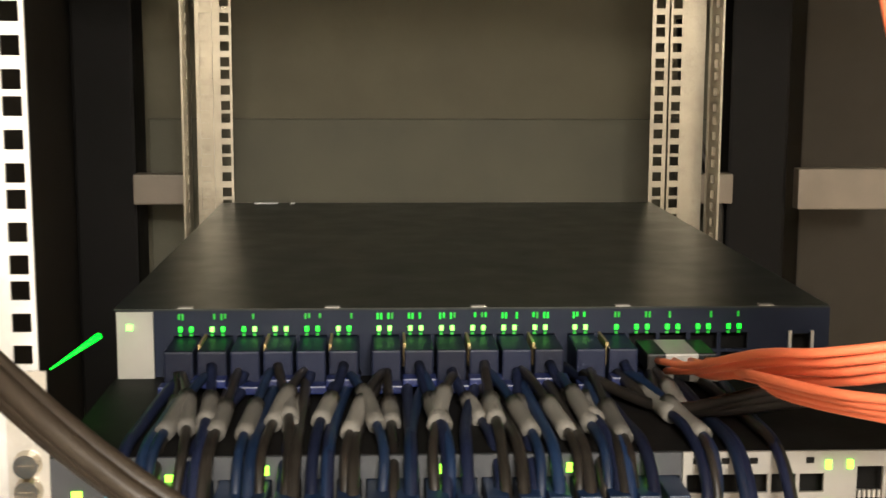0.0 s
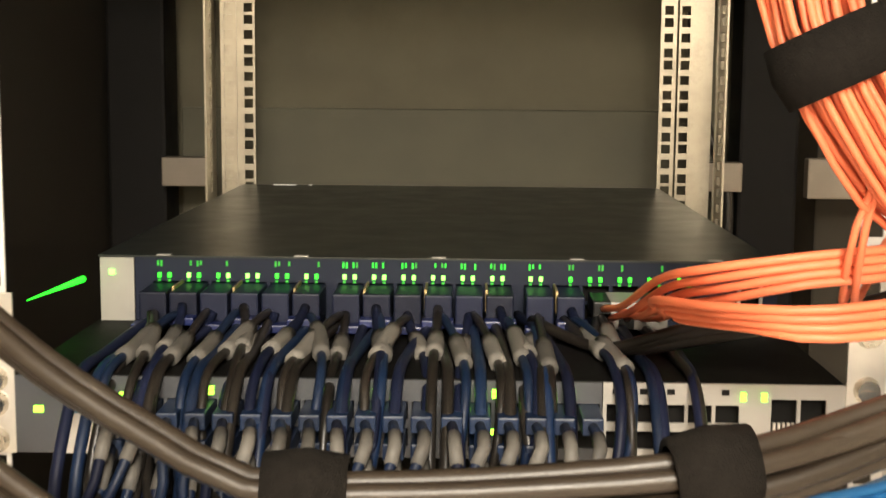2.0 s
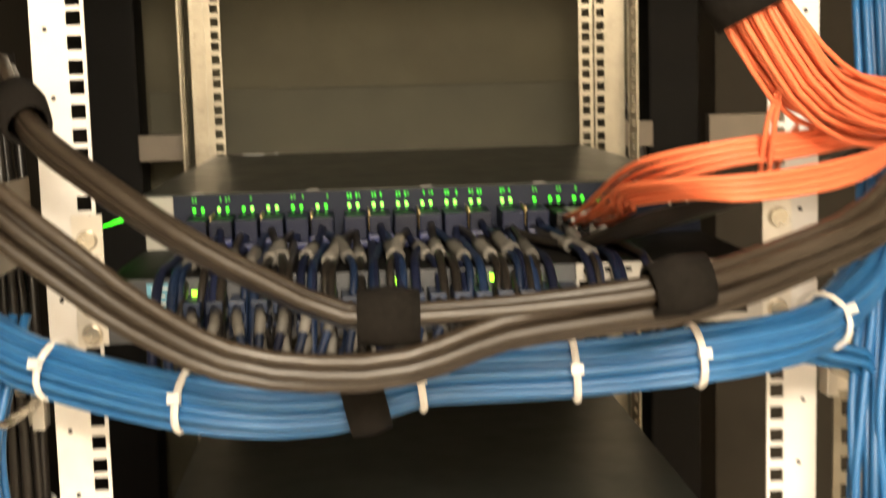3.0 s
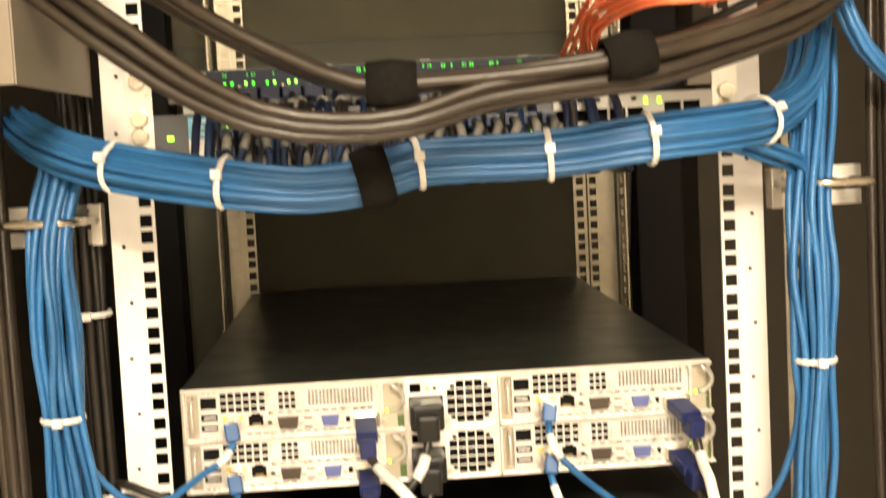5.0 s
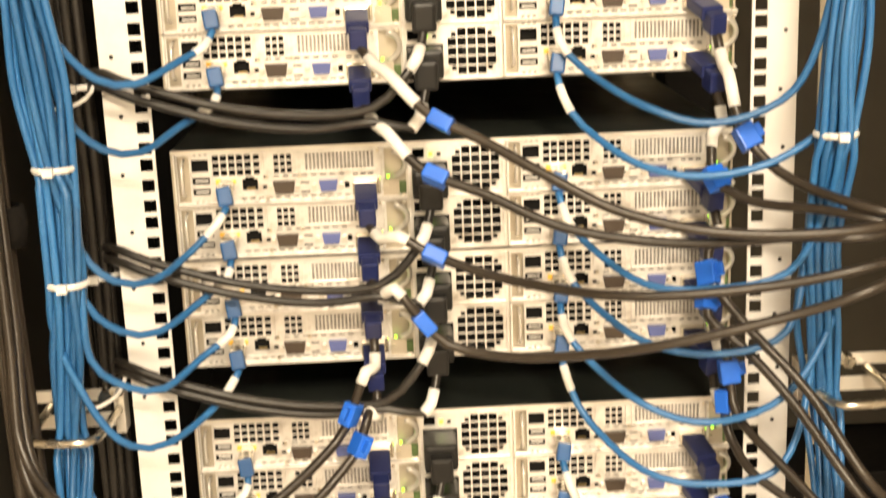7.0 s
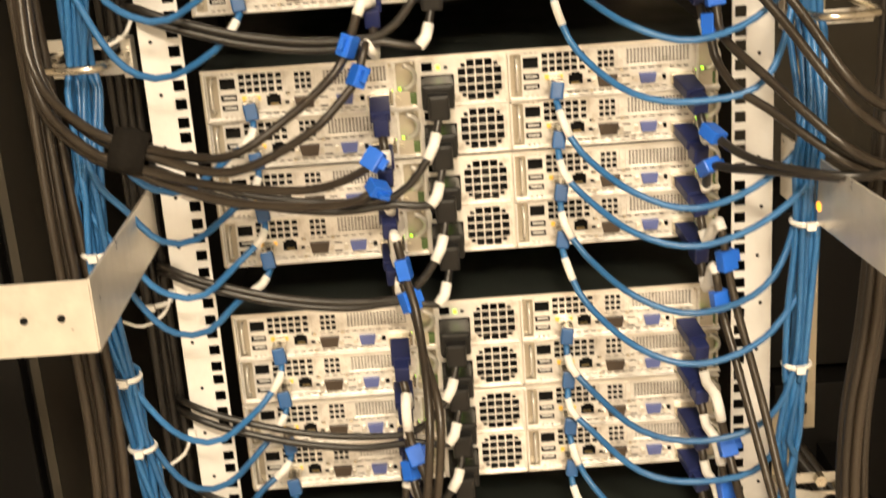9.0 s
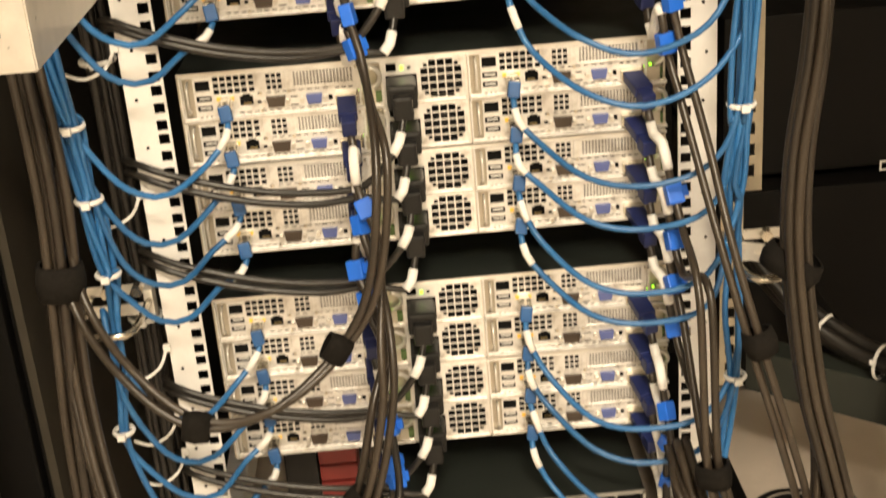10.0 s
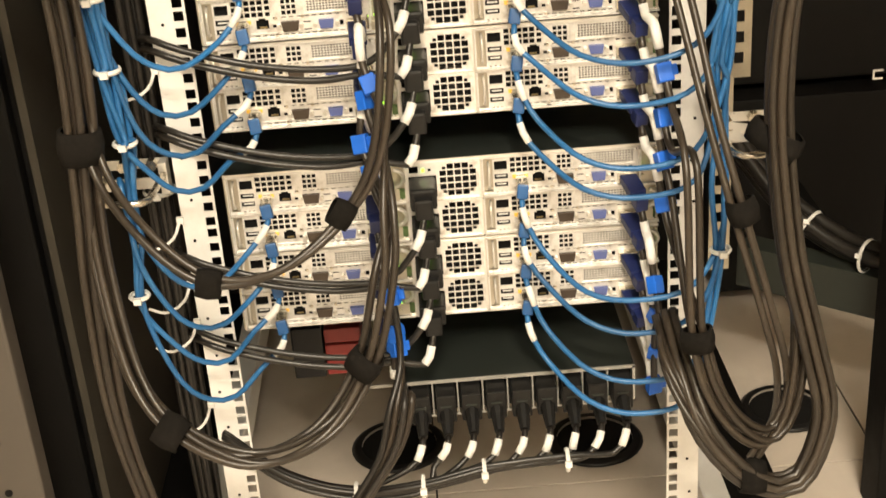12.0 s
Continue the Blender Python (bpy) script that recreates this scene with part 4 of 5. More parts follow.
# ---- power cords of the servers ----
for k in SLOTS:
    for row in (0.001, 0.0435):
        zb = BASE + k * U
        z = zb + row
        t = thing("power_cable", "black power cable with a white label on its lead", "power cable", (0, 0, 0), "power cables")
        bm = bmesh.new()
        box(bm, -0.0135, 0.0135, -0.034, 0.001, -0.011, 0.011, 0.003)
        box(bm, -0.009, 0.009, -0.044, -0.030, -0.018, 0.004, 0.003)
        turned(bm, Matrix.Translation((-0.0195, -0.002, z + 0.0155)), 0)
        part("plug", bm, M_PLASTIC, t)
        end = zb - 0.012 + 0.008 * (row > 0.01) + rng.uniform(-.004, .004)
        line = glide([(-0.0195, -0.040, z + 0.004), (-0.023, -0.047, z - 0.012), (-0.032, -0.056, min(z - 0.028, end + 0.02)), (-0.06, -0.058, end - 0.008), (-0.11, -0.054, end - 0.012), (-0.17, -0.050, end - 0.004),
                      (-0.232, -0.046, end + 0.014), (-0.262, -0.036, end + 0.024), (-0.280, 0.01, end + 0.005), (-0.285, 0.03, end - 0.06)], 0.01)
        part("cord", tube(bmesh.new(), line, 0.0034, 8), M_BLACKC, t, smooth=True)
        part("label_sleeve", tube(bmesh.new(), line[2:5], 0.0047, 10), M_LABEL, t, "white paper label", smooth=True)

# ---- fast link cables on the right of every node ----


def link(side, zb, route, tag_at=0.085, mat=None, sway=0.0, lead=(0.004, -0.006, -0.024)):
    """route: places that the cable runs through after it leaves its plug."""
    x = (-0.218 if side < 0 else 0.0395) + 0.1485
    z = zb + NODE_H - 0.032
    t = thing("link_cable", "grey link cable with dark blue plug and bright blue pull tab", "network cable", (0, 0, 0), "link cables")
    bm = bmesh.new()
    box(bm, -0.0085, 0.0085, -0.030, 0.0, -0.005, 0.005, 0.0015)
    box(bm, -0.0065, 0.0065, -0.042, -0.026, -0.013, 0.003, 0.002)
    lean = Matrix.Translation((x, -0.006, z)) @ Matrix.Rotation(radians(16), 4, "X") @ Matrix.Rotation(radians(12 if side > 0 else 2), 4, "Z")
    turned(bm, lean, 0)
    part("plug", bm, M_NAVY, t, "dark blue metal plug")
    e = lean @ Vector((0, -0.038, -0.011))
    line = glide([e, e + Vector(lead) + Vector((sway, 0, 0)), *route], 0.010)
    part("cable", tube(bmesh.new(), line, 0.0037, 8), mat or M_GREYC, t, smooth=True)
    # label, then tab, by length from the plug
    step = 0.010
    a, b = 1, max(4, int(tag_at / step) - 1)
    part("label_sleeve", tube(bmesh.new(), line[a:b], 0.0046, 10), M_LABEL, t, "white paper label", smooth=True)
    b = min(b, len(line) - 3)
    p, s, u, d = frames_of(line)[b + 1]
    bm = bmesh.new()
    box(bm, -0.0075, 0.0075, -0.0055, 0.0055, -0.009, 0.009, 0.0015)
    box(bm, 0.006, 0.013, -0.002, 0.002, -0.006, 0.004, 0.0008)
    turned(bm, Matrix.Translation(p) @ (d.to_track_quat("Z", "Y").to_matrix().to_4x4()) @ Matrix.Rotation(rng.uniform(-1, 1), 4, "Z"), 0)
    part("pull_tab", bm, M_TAB, t, "bright blue plastic tab")
    return t


def rows_of(k):
    return (BASE + k * U + 0.0435, BASE + k * U + 0.001)


RX, RY = 0.335, -0.09
# top server and the pair under it: links lead off to the right
a1, a0 = rows_of(20)
link(-1, a1, [(-0.047, -0.068, 1.304), (-0.020, -0.085, 1.277), (0.018, -0.10, 1.258), (0.059, -0.12, 1.236), (0.111, -0.14, 1.211), (0.184, -0.16, 1.198), (0.28, -0.17, 1.202), (0.345, -0.12, 1.22)], 0.090, lead=(0.012, -0.010, -0.014))
link(-1, a0, [(-0.050, -0.068, 1.262), (-0.026, -0.085, 1.237), (0.018, -0.10, 1.220), (0.074, -0.12, 1.197), (0.150, -0.14, 1.188), (0.223, -0.16, 1.194), (0.28, -0.17, 1.196), (0.34, -0.12, 1.21)], 0.08, lead=(0.010, -0.010, -0.014))
link(1, a1, [(0.199, -0.066, 1.293), (0.204, -0.080, 1.260), (0.220, -0.095, 1.234), (0.245, -0.12, 1.218), (0.29, -0.16, 1.207), (0.34, -0.12, 1.20)], 0.08)
link(1, a0, [(0.188, -0.064, 1.250), (0.187, -0.080, 1.220), (0.210, -0.10, 1.206), (0.25, -0.13, 1.205), (0.29, -0.155, 1.200), (0.34, -0.12, 1.19)], 0.078)
b1, b0 = rows_of(17)
c1, c0 = rows_of(15)
link(-1, b1, [(-0.045, -0.07, 1.185), (-0.019, -0.075, 1.170), (0.035, -0.10, 1.156), (0.111, -0.14, 1.152), (0.204, -0.16, 1.160), (0.28, -0.17, 1.176), (0.34, -0.12, 1.18)], 0.076, lead=(0.010, -0.010, -0.010))
link(-1, b0, [(-0.05, -0.07, 1.145), (-0.022, -0.075, 1.110), (0.0, -0.08, 1.098), (0.054, -0.10, 1.096), (0.131, -0.14, 1.114), (0.224, -0.16, 1.139), (0.281, -0.17, 1.161), (0.34, -0.12, 1.17)], 0.075, lead=(0.008, -0.010, -0.014))
link(1, b1, [(0.190, -0.066, 1.172), (0.182, -0.080, 1.149), (0.205, -0.10, 1.115), (0.245, -0.13, 1.07), (0.283, -0.17, 1.01), (0.34, -0.13, 0.97)], 0.062)
link(1, b0, [(0.188, -0.066, 1.136), (0.183, -0.078, 1.115), (0.205, -0.09, 1.095), (0.236, -0.12, 1.06), (0.281, -0.17, 0.995), (0.34, -0.13, 0.95)], 0.045)
link(1, c1, [(0.199, -0.066, 1.09), (0.203, -0.072, 1.055), (0.206, -0.085, 1.035), (0.228, -0.12, 1.012), (0.281, -0.17, 0.962), (0.34, -0.13, 0.93)], 0.06)
link(1, c0, [(0.199, -0.066, 1.05), (0.201, -0.072, 1.02), (0.212, -0.10, 0.998), (0.232, -0.12, 0.985), (0.281, -0.16, 0.95), (0.34, -0.13, 0.92)], 0.055)
# second and third pairs: links of the middle bay lead off to the left
d1, d0 = rows_of(12)
e1, e0 = rows_of(10)
OUT = [(-0.238, -0.18, 0.999), (-0.279, -0.17, 1.016), (-0.316, -0.14, 1.054), (-0.325, -0.11, 1.15), (-0.335, -0.08, 1.3)]


def shifted(points, dx, dy, dz):
    return [(x + dx, y + dy, z + dz) for x, y, z in points]


link(-1, c1, [(-0.075, -0.062, 1.078), (-0.088, -0.066, 1.046), (-0.100, -0.072, 1.026), (-0.138, -0.10, 0.999), (-0.186, -0.13, 0.979), *shifted(OUT, 0, 0, 0.006)], 0.07, sway=-0.004)
link(-1, c0, [(-0.074, -0.064, 1.046), (-0.082, -0.070, 1.022), (-0.096, -0.080, 1.006), (-0.125, -0.10, 0.984), (-0.180, -0.14, 0.970), *shifted(OUT, 0.004, 0.006, -0.003)], 0.06, sway=-0.004)
link(-1, d1, [(-0.074, -0.058, 0.955), (-0.083, -0.062, 0.943), (-0.125, -0.10, 0.940), (-0.192, -0.14, 0.960), *shifted(OUT, 0.002, -0.006, -0.010)], 0.035, sway=-0.002)
link(-1, d0, [(-0.074, -0.060, 0.925), (-0.090, -0.066, 0.918), (-0.130, -0.10, 0.926), (-0.190, -0.14, 0.948), *shifted(OUT, -0.002, 0.004, -0.016)], 0.035, sway=-0.002)
link(1, d1, [(0.196, -0.066, 0.958), (0.212, -0.09, 0.946), (0.235, -0.12, 0.940), (0.29, -0.16, 0.938), (0.345, -0.12, 0.94)], 0.02, M_BLACKC)
link(1, d0, [(0.198, -0.066, 0.926), (0.212, -0.09, 0.930), (0.240, -0.12, 0.934), (0.29, -0.15, 0.934), (0.345, -0.12, 0.93)], 0.02, M_BLACKC)
E1 = [(0.242, -0.16, 0.660), (0.261, -0.19, 0.577), (0.286, -0.20, 0.486), (0.308, -0.18, 0.408), (0.318, -0.14, 0.33), (0.31, -0.09, 0.25)]
link(1, e1, [(0.205, -0.072, 0.88), (0.212, -0.078, 0.835), (0.218, -0.09, 0.80), (0.232, -0.12, 0.73), *E1], 0.085)
link(1, e0, [(0.201, -0.070, 0.84), (0.207, -0.076, 0.80), (0.212, -0.09, 0.775), (0.222, -0.12, 0.72), *shifted(E1, -0.0085, 0.003, -0.003)], 0.08)
DOWN = [(-0.045, -0.15, 0.747), (-0.060, -0.165, 0.653), (-0.092, -0.17, 0.598), (-0.148, -0.20, 0.564), (-0.208, -0.22, 0.566), (-0.262, -0.20, 0.602), (-0.307, -0.15, 0.657), (-0.315, -0.12, 0.76)]
link(-1, e1, [(-0.064, -0.062, 0.885), (-0.056, -0.070, 0.845), (-0.049, -0.085, 0.812), *DOWN], 0.085)
link(-1, e0, [(-0.062, -0.062, 0.845), (-0.052, -0.072, 0.815), (-0.046, -0.10, 0.79), *shifted(DOWN, 0.009, 0.004, 0.002)], 0.07)
f1, f0 = rows_of(7)
g1, g0 = rows_of(5)
LOW = [(-0.056, -0.15, 0.590), (-0.060, -0.17, 0.535), (-0.084, -0.19, 0.454), (-0.128, -0.22, 0.402), (-0.192, -0.25, 0.397), (-0.259, -0.23, 0.423), (-0.295, -0.20, 0.467), (-0.314, -0.16, 0.561), (-0.317, -0.13, 0.66)]
link(-1, f1, [(-0.066, -0.06, 0.735), (-0.066, -0.064, 0.705), (-0.060, -0.075, 0.685), (-0.050, -0.10, 0.655), *LOW], 0.095)
link(-1, f0, [(-0.066, -0.06, 0.705), (-0.066, -0.068, 0.668), (-0.060, -0.085, 0.645), (-0.052, -0.11, 0.625), *shifted(LOW, 0.009, 0.003, 0)], 0.085)
link(-1, g1, [(-0.070, -0.062, 0.655), (-0.074, -0.068, 0.625), (-0.064, -0.085, 0.60), (-0.052, -0.12, 0.575), *shifted(LOW[1:], -0.007, 0.010, 0.005)], 0.07)
link(-1, g0, [(-0.070, -0.062, 0.612), (-0.066, -0.07, 0.58), (-0.056, -0.10, 0.54), *shifted(LOW[2:], 0.004, 0.012, 0.006)], 0.06)
T2 = [(0.219, -0.16, 0.611), (0.221, -0.19, 0.453), (0.244, -0.20, 0.378), (0.282, -0.20, 0.340), (0.310, -0.19, 0.365), (0.322, -0.17, 0.442), (0.315, -0.13, 0.55)]
for n, (zb, zt) in enumerate(((f1, 0.70), (f0, 0.665), (g1, 0.64), (g0, 0.60))):
    link(1, zb, [(0.203, -0.068, zb - 0.035), (0.209, -0.076, zb - 0.070), (0.214, -0.10, zb - 0.105), *shifted(T2[1 if n > 1 else 0:], 0.009 * (n % 2) - 0.004, 0.008 * (n // 2), 0.004 * n)], 0.085)
h1, h0 = rows_of(2)
i1, i0 = rows_of(0)
T3 = [(0.200, -0.16, 0.408), (0.223, -0.20, 0.364), (0.267, -0.22, 0.313), (0.314, -0.22, 0.309), (0.344, -0.20, 0.367), (0.333, -0.17, 0.44), (0.318, -0.14, 0.52)]
for n, zb in enumerate((h1, h0, i1, i0)):
    link(1, zb, [(0.199, -0.066, zb - 0.035), (0.202, -0.074, zb - 0.068), (0.203, -0.10, max(0.425, zb - 0.10)), *shifted(T3 if zb > 0.42 else T3[1:], 0.007 * (n % 2) - 0.003, 0.008 * (n // 2), 0.005 * (n % 3))], 0.08, M_GREYC)
T4 = [(-0.070, -0.12, 0.36), (-0.085, -0.13, 0.31), (-0.125, -0.14, 0.25), (-0.17, -0.12, 0.15), (-0.19, -0.08, 0.05)]
for n, zb in enumerate((h1, h0, i1, i0)):
    link(-1, zb, [(-0.064, -0.062, zb - 0.035), (-0.058, -0.07, max(0.412, zb - 0.07)), (-0.055, -0.09, 0.40 - 0.012 * n), *shifted(T4, 0.008 * n, 0.006 * (n % 2), 0.004 * n)], 0.07, M_GREYC if n % 2 else M_BLACKC)

# straps on the hanging link cables
for p, d, r, w in (((-0.092, -0.169, 0.600), (-0.5, 0, 0.35), 0.011, 0.024), ((-0.208, -0.219, 0.567), (-1, 0, 0.2), 0.011, 0.026), ((-0.084, -0.187, 0.456), (-0.4, 0, -0.6), 0.015, 0.026), ((-0.262, -0.228, 0.425), (-0.8, 0.2, 0.5), 0.015, 0.030),
                   ((0.259, -0.188, 0.580), (0.25, -0.2, -1), 0.012, 0.026), ((0.223, -0.186, 0.453), (0.1, -0.2, -1), 0.014, 0.024), ((0.268, -0.216, 0.318), (1, 0, -0.1), 0.015, 0.028), ((-0.245, -0.176, 1.000), (1, 0, -0.3), 0.015, 0.03)):
    d = Vector(d).normalized()
    s = d.orthogonal().normalized()
    bm = band(bmesh.new(), (Vector(p), s, d.cross(s), d), r * 0.86, w * 0.85, 0.0025, 22, 0.09)
    solo("cable_strap", bm, M_VELCRO, "black hook-and-loop strap round grey cables", "cable strap", smooth=True)

# ---- upright dark runs at both sides ----
bundle("black_cable_bundle", "upright run of thin black power cords with white ties", "cable bundle",
       [(-0.300, 0.02, 1.75), (-0.285, -0.01, 1.55), (-0.283, -0.012, 1.36), (-0.280, -0.012, 1.18), (-0.285, 0.0, 0.9), (-0.283, 0.0, 0.6), (-0.285, 0.0, 0.3), (-0.29, 0.02, 0.06)], 9, 0.0036, M_BLACKC, 1.25, (0.18, 0.27, 0.36, 0.55, 0.7), loose=0.3)
bundle("grey_cable_bundle", "upright run of grey-brown trunk cables beside the rack", "cable bundle",
       [(-0.35, -0.03, 1.80), (-0.345, -0.05, 1.5), (-0.338, -0.06, 1.3), (-0.335, -0.07, 1.14), (-0.325, -0.10, 0.95), (-0.312, -0.13, 0.76), (-0.318, -0.14, 0.638), (-0.329, -0.14, 0.518), (-0.334, -0.13, 0.391), (-0.326, -0.10, 0.25), (-0.30, -0.07, 0.05)], 6, 0.0042, M_GREYC, 1.35, (), (0.34, 0.66), loose=0.3)
bundle("grey_cable_bundle", "upright run of grey-brown trunk cables in a hanging loop", "cable bundle",
       [(0.36, -0.03, 1.85), (0.35, -0.05, 1.5), (0.345, -0.07, 1.2), (0.335, -0.09, 1.0), (0.318, -0.12, 0.82), (0.304, -0.13, 0.721), (0.302, -0.14, 0.632), (0.313, -0.16, 0.520), (0.331, -0.18, 0.435), (0.341, -0.20, 0.367), (0.312, -0.22, 0.309), (0.267, -0.22, 0.314), (0.228, -0.20, 0.355), (0.212, -0.17, 0.40), (0.205, -0.11, 0.44)],
       6, 0.0042, M_GREYC, 1.3, (), (), loose=0.25)

# ---- brackets on the rails ----
def arm(side, z, mat=None):
    t = thing("angle_bracket", "steel angle bracket standing out from the rail, coloured tan for its shade" if mat else "bright galvanised angle bracket standing out from the rail", "bracket", (side * 0.268, RAIL_Y, z))
    s = side
    bm = boxes((-0.001, 0.001, -0.228, 0.0, -0.027, 0.027), (min(0, s * 0.13), max(0, s * 0.13), -0.230, -0.228, -0.027, 0.027), bevel=0.0005)
    part("angle", bm, mat or M_ZINC, t)
    t.rotation_euler = (0, 0, radians(6 if side > 0 else 0))
    for x in (0.022, 0.048, 0.074):
        bm = bmesh.new()
        rod(bm, (s * x, -0.2308, 0), (s * x, -0.2275, 0), 0.0028, 12)
        part("bolt_hole", bm, M_HOLE, t)
    return t


# the upper arm's shade is put into its colour: tan in place of zinc
for z in (0.906, 1.643):
    arm(-1, z, M_TAN if z > 1 else None)
    if z < 1:
        ra = arm(1, z + 0.006)
        # two glowing discs put in for amber reflections on the arm's inner face
        for y, dz in ((-0.06, 0.022), (-0.085, -0.012)):
            bm = bmesh.new()
            rod(bm, (-0.0018, y, dz), (-0.001, y, dz), 0.004, 10)
            part("amber_lamp", bm, M_AMBER, ra, "glowing amber disc standing for a reflection")
t = thing("cable_bracket", "perforated zinc strip bracket with a black strap", "bracket", (0.268, -0.04, 0.600))
bm = plate(bmesh.new(), 0.0, 0.075, -0.009, 0.009, grid_holes(0.005, 0.07, -0.004, 0.004, 4, 1, 0.5), 0.0, 0.0015)
turned(bm, Matrix.Rotation(radians(-28), 4, "Z"), 0)
part("strip", bm, M_ZINC, t)
d = Vector((0.5, 0, 0.9)).normalized()
s_ = d.orthogonal().normalized()
part("strap", band(bmesh.new(), (Vector((0.036, -0.085, 0.02)), s_, d.cross(s_), d), 0.022, 0.022, 0.003, 18, 0.08), M_VELCRO, t, "black hook-and-loop strap", smooth=True)
for x, y, z0, z1 in ((0.312, 0.05, 0.62, 1.60), (0.305, 0.09, 0.38, 0.62)):
    bm = plate(bmesh.new(), -0.011, 0.011, z0, z1, grid_holes(-0.009, 0.009, z0 + 0.01, z1 - 0.01, 1, int((z1 - z0) / 0.022), 0.55), 0, 0.0015)
    box(bm, 0.011, 0.0125, 0.0, 0.025, z0, z1)
    ob = solo("slotted_strip", bm, M_REARZINC, "upright slotted zinc strip beside the rail", "slotted strip")
    ob.location = (x, y, 0)

# ---- plugs of the power strip ----
for i in range(9):
    x = 0.188 - (i + 0.5) * 0.0268
    t = thing("power_lead", "black plug and lead with a white label in the power strip", "power plug", (0, 0, 0), "plugs in the power strip")
    bm = bmesh.new()
    box(bm, x - 0.0105, x + 0.0105, PY - 0.022, PY + 0.013, PZ0 + 0.005, PZ1 - 0.006, 0.002)
    k = len(bm.verts)
    rod(bm, (x, PY - 0.018, PZ0 + 0.016), (x, PY - 0.045, PZ0 + 0.004), 0.0085, 10, 0.005)
    part("plug", bm, M_PLASTIC, t)
    part("ridges", boxes((x - 0.006, x + 0.006, PY - 0.0228, PY - 0.0218, PZ0 + 0.013, PZ0 + 0.015), (x - 0.006, x + 0.006, PY - 0.0228, PY - 0.0218, PZ0 + 0.024, PZ0 + 0.026)), M_LID, t)
    zz = 0.262 + 0.006 * math.sin(i * 2.1)
    tail = [q for q in ((0.165, -0.088, 0.276), (0.108, -0.095, 0.268), (0.021, -0.10, 0.266), (-0.043, -0.105, 0.256), (-0.113, -0.10, 0.250), (-0.184, -0.09, 0.270), (-0.25, -0.05, 0.30)) if q[0] < x - 0.025]
    line = glide([(x, PY - 0.045, PZ0 + 0.004), (x - 0.004, PY - 0.055, PZ0 - 0.008), (x - 0.018, PY - 0.063, PZ0 - 0.022)] + shifted(tail, 0, 0.004 * math.sin(i * 1.7), 0.005 * math.cos(i * 2.3)), 0.009)
    part("lead", tube(bmesh.new(), line, 0.0033, 8), M_BLACKC, t, smooth=True)
    part("label_sleeve", tube(bmesh.new(), line[1:4], 0.0043, 10), M_LABEL, t, "white paper label", smooth=True)
t = thing("zip_ties", "white nylon zip ties round the power leads", "zip ties")
for q in ((0.108, -0.095, 0.268), (0.021, -0.10, 0.266), (-0.043, -0.105, 0.256), (-0.113, -0.10, 0.250)):
    zip_tie(t, (Vector(q), Vector((0, 1, 0)), Vector((0, 0, 1)), Vector((1, 0, 0))), 0.011)

# loose tie tails along the left rail
for z in (1.305, 1.075, 0.835, 0.70, 0.545, 0.475, 0.43, 0.33):
    line = glide([(-0.262, RAIL_Y - 0.004, z), (-0.268, RAIL_Y - 0.02, z - 0.012), (-0.285, RAIL_Y - 0.03, z - 0.018), (-0.302, RAIL_Y - 0.03, z - 0.012)], 0.006)
    bm = tube(bmesh.new(), line, 0.0016, 6)
    box(bm, -0.265, -0.258, RAIL_Y - 0.007, RAIL_Y - 0.002, z - 0.003, z + 0.004, 0.0008)
    solo("zip_tie", bm, M_WHITE, "loose white zip tie fixed at the rail", "zip tie", group="loose zip ties")

# ---- lower clutter ----
t = thing("red_plug_strip", "red and black socket strip lying behind the rack", "socket strip", (-0.125, 0.10, 0.305))
for i in range(3):
    part("red_socket", boxes((-0.022, 0.02, 0.0, 0.05, -0.028 + i * 0.021, -0.010 + i * 0.021), bevel=0.002), M_RED, t)
part("mount", boxes((-0.06, -0.024, 0.0, 0.06, -0.03, 0.035), (-0.06, 0.03, 0.052, 0.06, -0.03, 0.035), bevel=0.002), M_PLASTIC, t)
for x, y, r in ((-0.083, 0.352, 0.062), (0.193, 0.328, 0.062), (0.474, 0.368, 0.058)):
    t = thing("cable_outlet", "round black cable outlet in the floor", "cable outlet", (x, y, 0.0))
    bm = bmesh.new()
    rod(bm, (0, 0, -0.003), (0, 0, 0.002), r * 0.86, 28)
    part("opening", bm, M_HOLE, t)
    part("rim", band(bmesh.new(), (Vector((0, 0, 0.002)), Vector((1, 0, 0)), Vector((0, 1, 0)), Vector((0, 0, 1))), r * 0.86, 0.008, r * 0.14, 28), M_PLASTIC, t, smooth=True)

# neighbours
t = thing("neighbour_cabinet", "black steel cabinet standing close beside the rack", "cabinet", (-0.80, 0.4, 0))
part("body", boxes((-0.38, 0.38, -0.34, 0.46, 0.0, 2.05), bevel=0.004), M_BLACK, t)
part("door", boxes((-0.37, 0.372, -0.365, -0.343, 0.05, 2.03), bevel=0.004), M_BLACK, t)
part("door_handle", boxes((0.31, 0.335, -0.385, -0.366, 1.0, 1.14), bevel=0.004), M_PLASTIC, t)
t = thing("cream_post", "cream steel post, colour darkened for shade, with dark screw holes", "post", (-0.47, -0.12, 0))
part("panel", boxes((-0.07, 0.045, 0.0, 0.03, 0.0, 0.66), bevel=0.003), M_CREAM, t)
for z in (0.30, 0.36, 0.42):
    bm = bmesh.new()
    rod(bm, (0.01, -0.0015, z), (0.01, 0.0, z), 0.004, 10)
    part("screw_hole", bm, M_HOLE, t)
t = thing("neighbour_rack", "dark neighbouring rack with black equipment", "rack", (0.95, 0.68, 0))
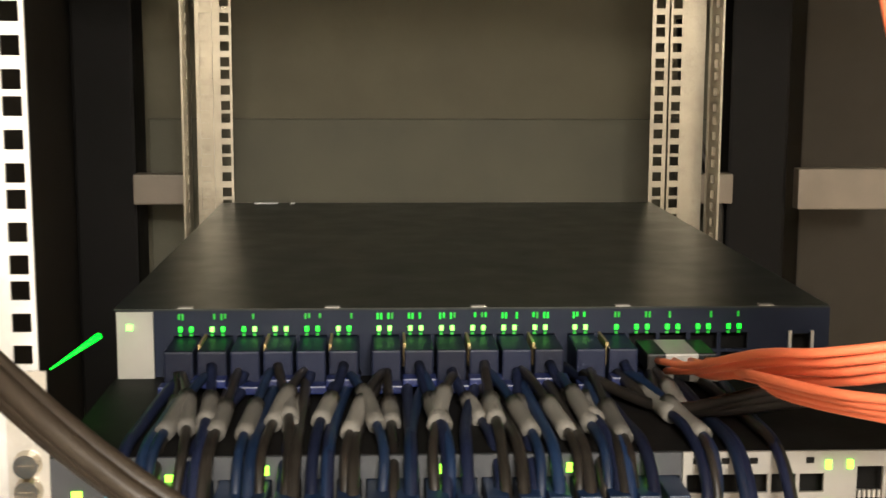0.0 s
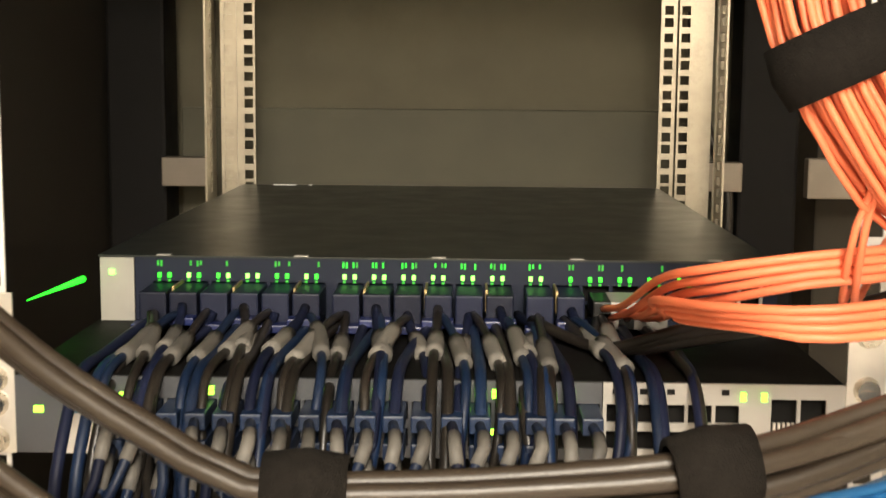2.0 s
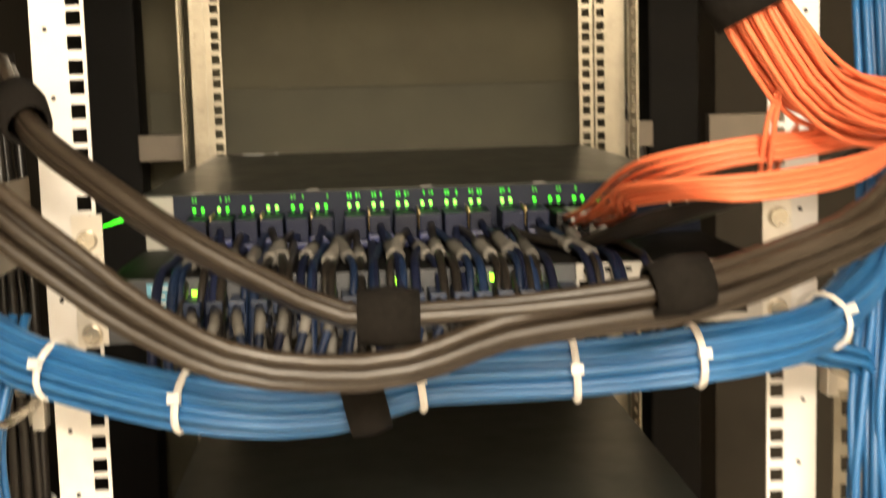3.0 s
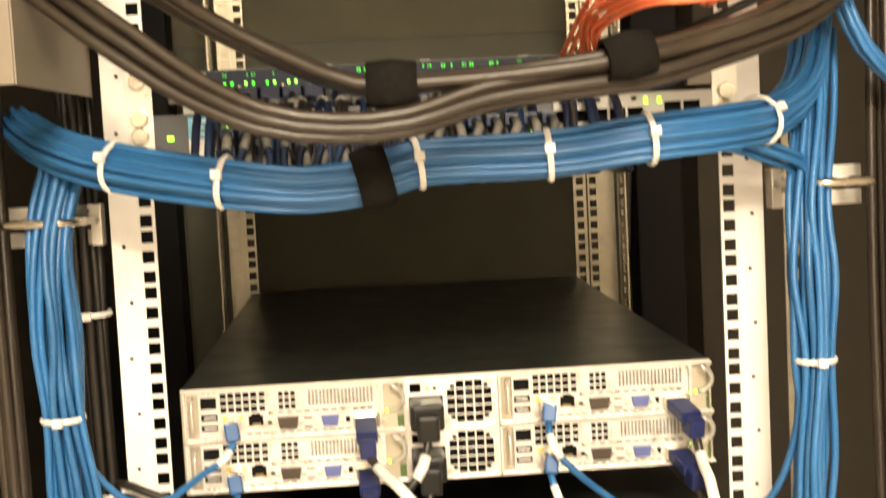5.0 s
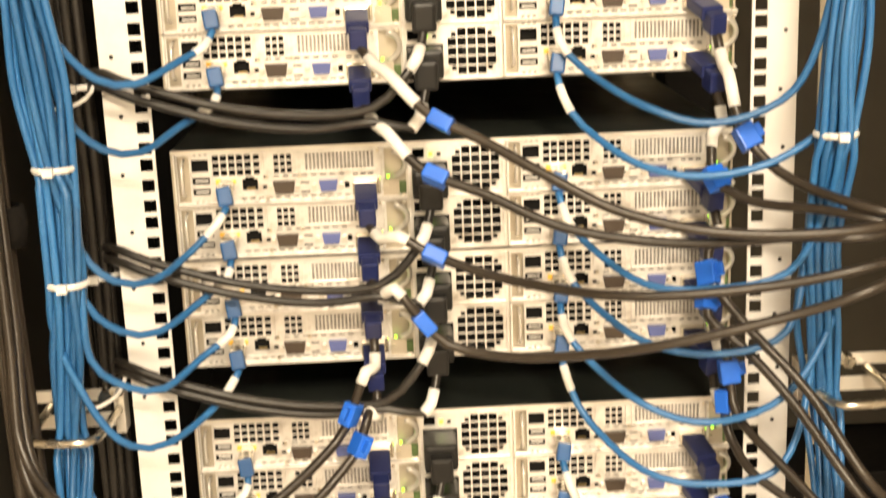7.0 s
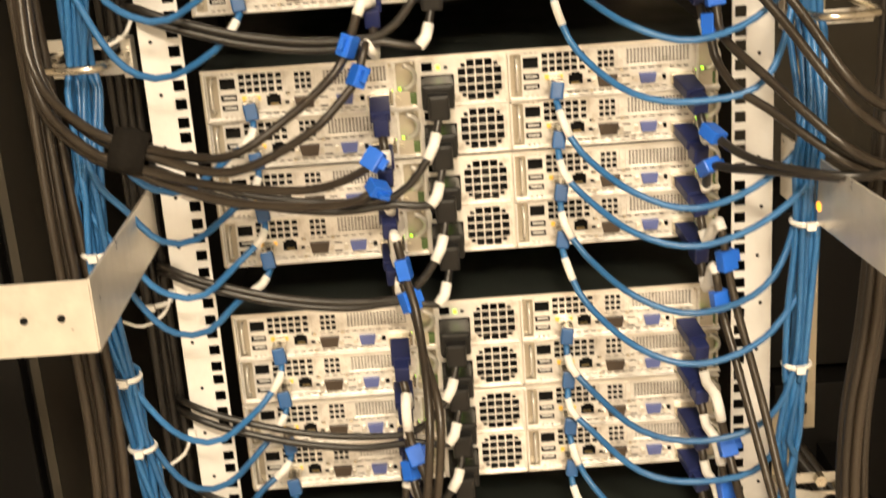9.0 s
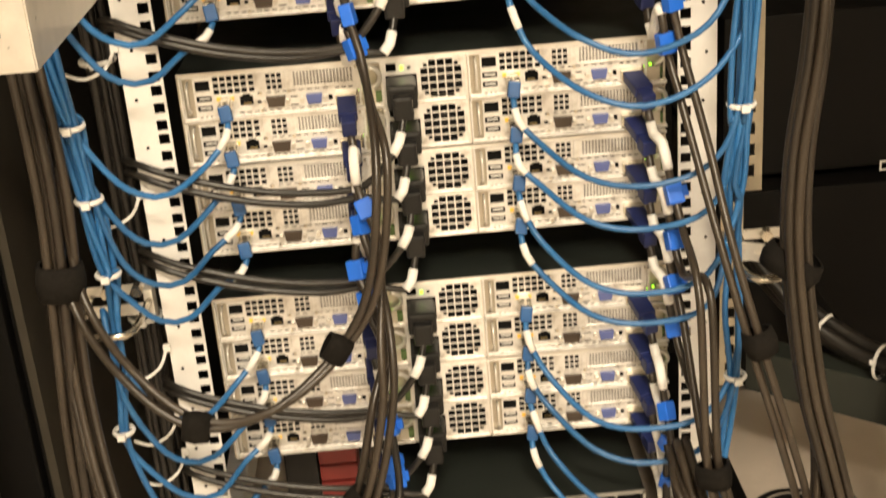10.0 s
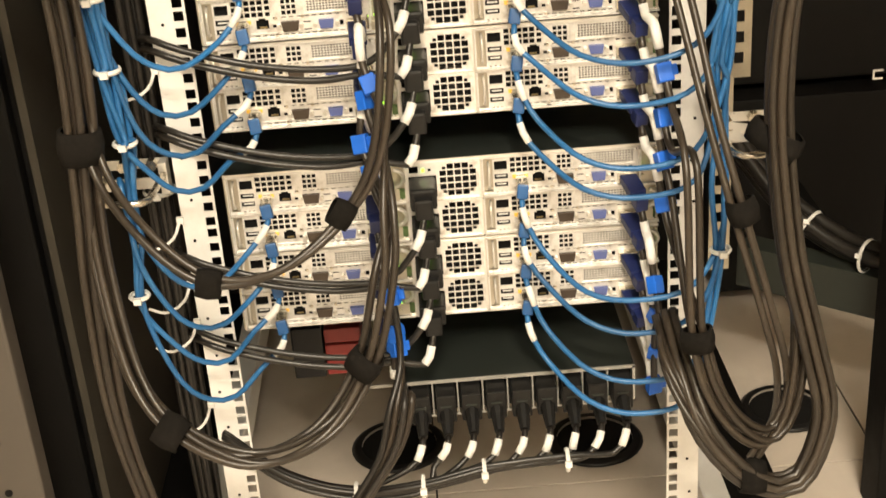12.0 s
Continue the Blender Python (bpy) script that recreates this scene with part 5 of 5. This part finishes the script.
part("equipment", boxes((-0.50, 0.4, 0.0, 0.5, 0.03, 0.36), (-0.50, 0.4, 0.03, 0.5, 0.375, 0.62), bevel=0.003), M_BLACK, t)
part("panel", boxes((-0.52, 0.4, 0.18, 0.5, 0.63, 2.02), bevel=0.003), M_BACK2, t, "brownish black mesh door")
part("beam", boxes((-0.56, -0.46, 0.06, 0.08, 1.628, 1.672), bevel=0.002), M_TAN, t)
part("post", boxes((-0.435, -0.375, -0.58, -0.52, 0.0, 2.02), bevel=0.003), M_BLACK, t)
part("mark", boxes((-0.272, -0.269, -0.0015, -0.0005, 0.378, 0.394), (-0.269, -0.256, -0.0015, -0.0005, 0.391, 0.394), (-0.269, -0.256, -0.0015, -0.0005, 0.378, 0.381)), M_WHITE, t, "pale outline mark")
part("mark_block", boxes((-0.250, -0.236, -0.0015, -0.0005, 0.388, 0.394)), M_WHITE, t)
part("mark_block", boxes((-0.250, -0.236, -0.0015, -0.0005, 0.378, 0.383)), M_WHITE, t)
t = thing("cable_tray", "dark green-grey steel tray on an arm beside the rack", "cable tray", (0.53, 0.27, 0.0))
bm = boxes((-0.16, 0.16, -0.02, 0.02, 0.215, 0.275), bevel=0.002)
turned(bm, Matrix.Rotation(radians(-40), 4, "Z"), 0)
part("tray", bm, M_TRAYDARK, t)
part("wall_arm", boxes((-0.015, 0.015, 0.02, 0.41, 0.222, 0.262), bevel=0.002), M_BLACK, t)
part("label_edge", boxes((0.0, 0.018, -0.075, -0.074, 0.235, 0.26)), M_GREYLABEL, t)
bundle("black_cable_bundle", "black bundled hose with white ties on the tray", "cable bundle", [(0.40, 0.42, 0.40), (0.455, 0.34, 0.335), (0.512, 0.28, 0.300), (0.56, 0.23, 0.296), (0.63, 0.17, 0.29), (0.72, 0.10, 0.20)], 5, 0.0085, M_BLACKC, 1.0, (0.3, 0.48, 0.75))

# ---- floor tiles ----
bm = boxes((-TILE / 2 + 0.0012, TILE / 2 - 0.0012, -TILE / 2 + 0.0012, TILE / 2 - 0.0012, -0.003, 0.0), bevel=0.0007)
TILE_MESH = mesh_of("tile", bm, M_FLOOR)
for i in range(-4, 5):
    for j in range(-4, 5):
        part("tile", TILE_MESH, None, floor, "", (0.266 + i * TILE, -0.068 + j * TILE, 0))
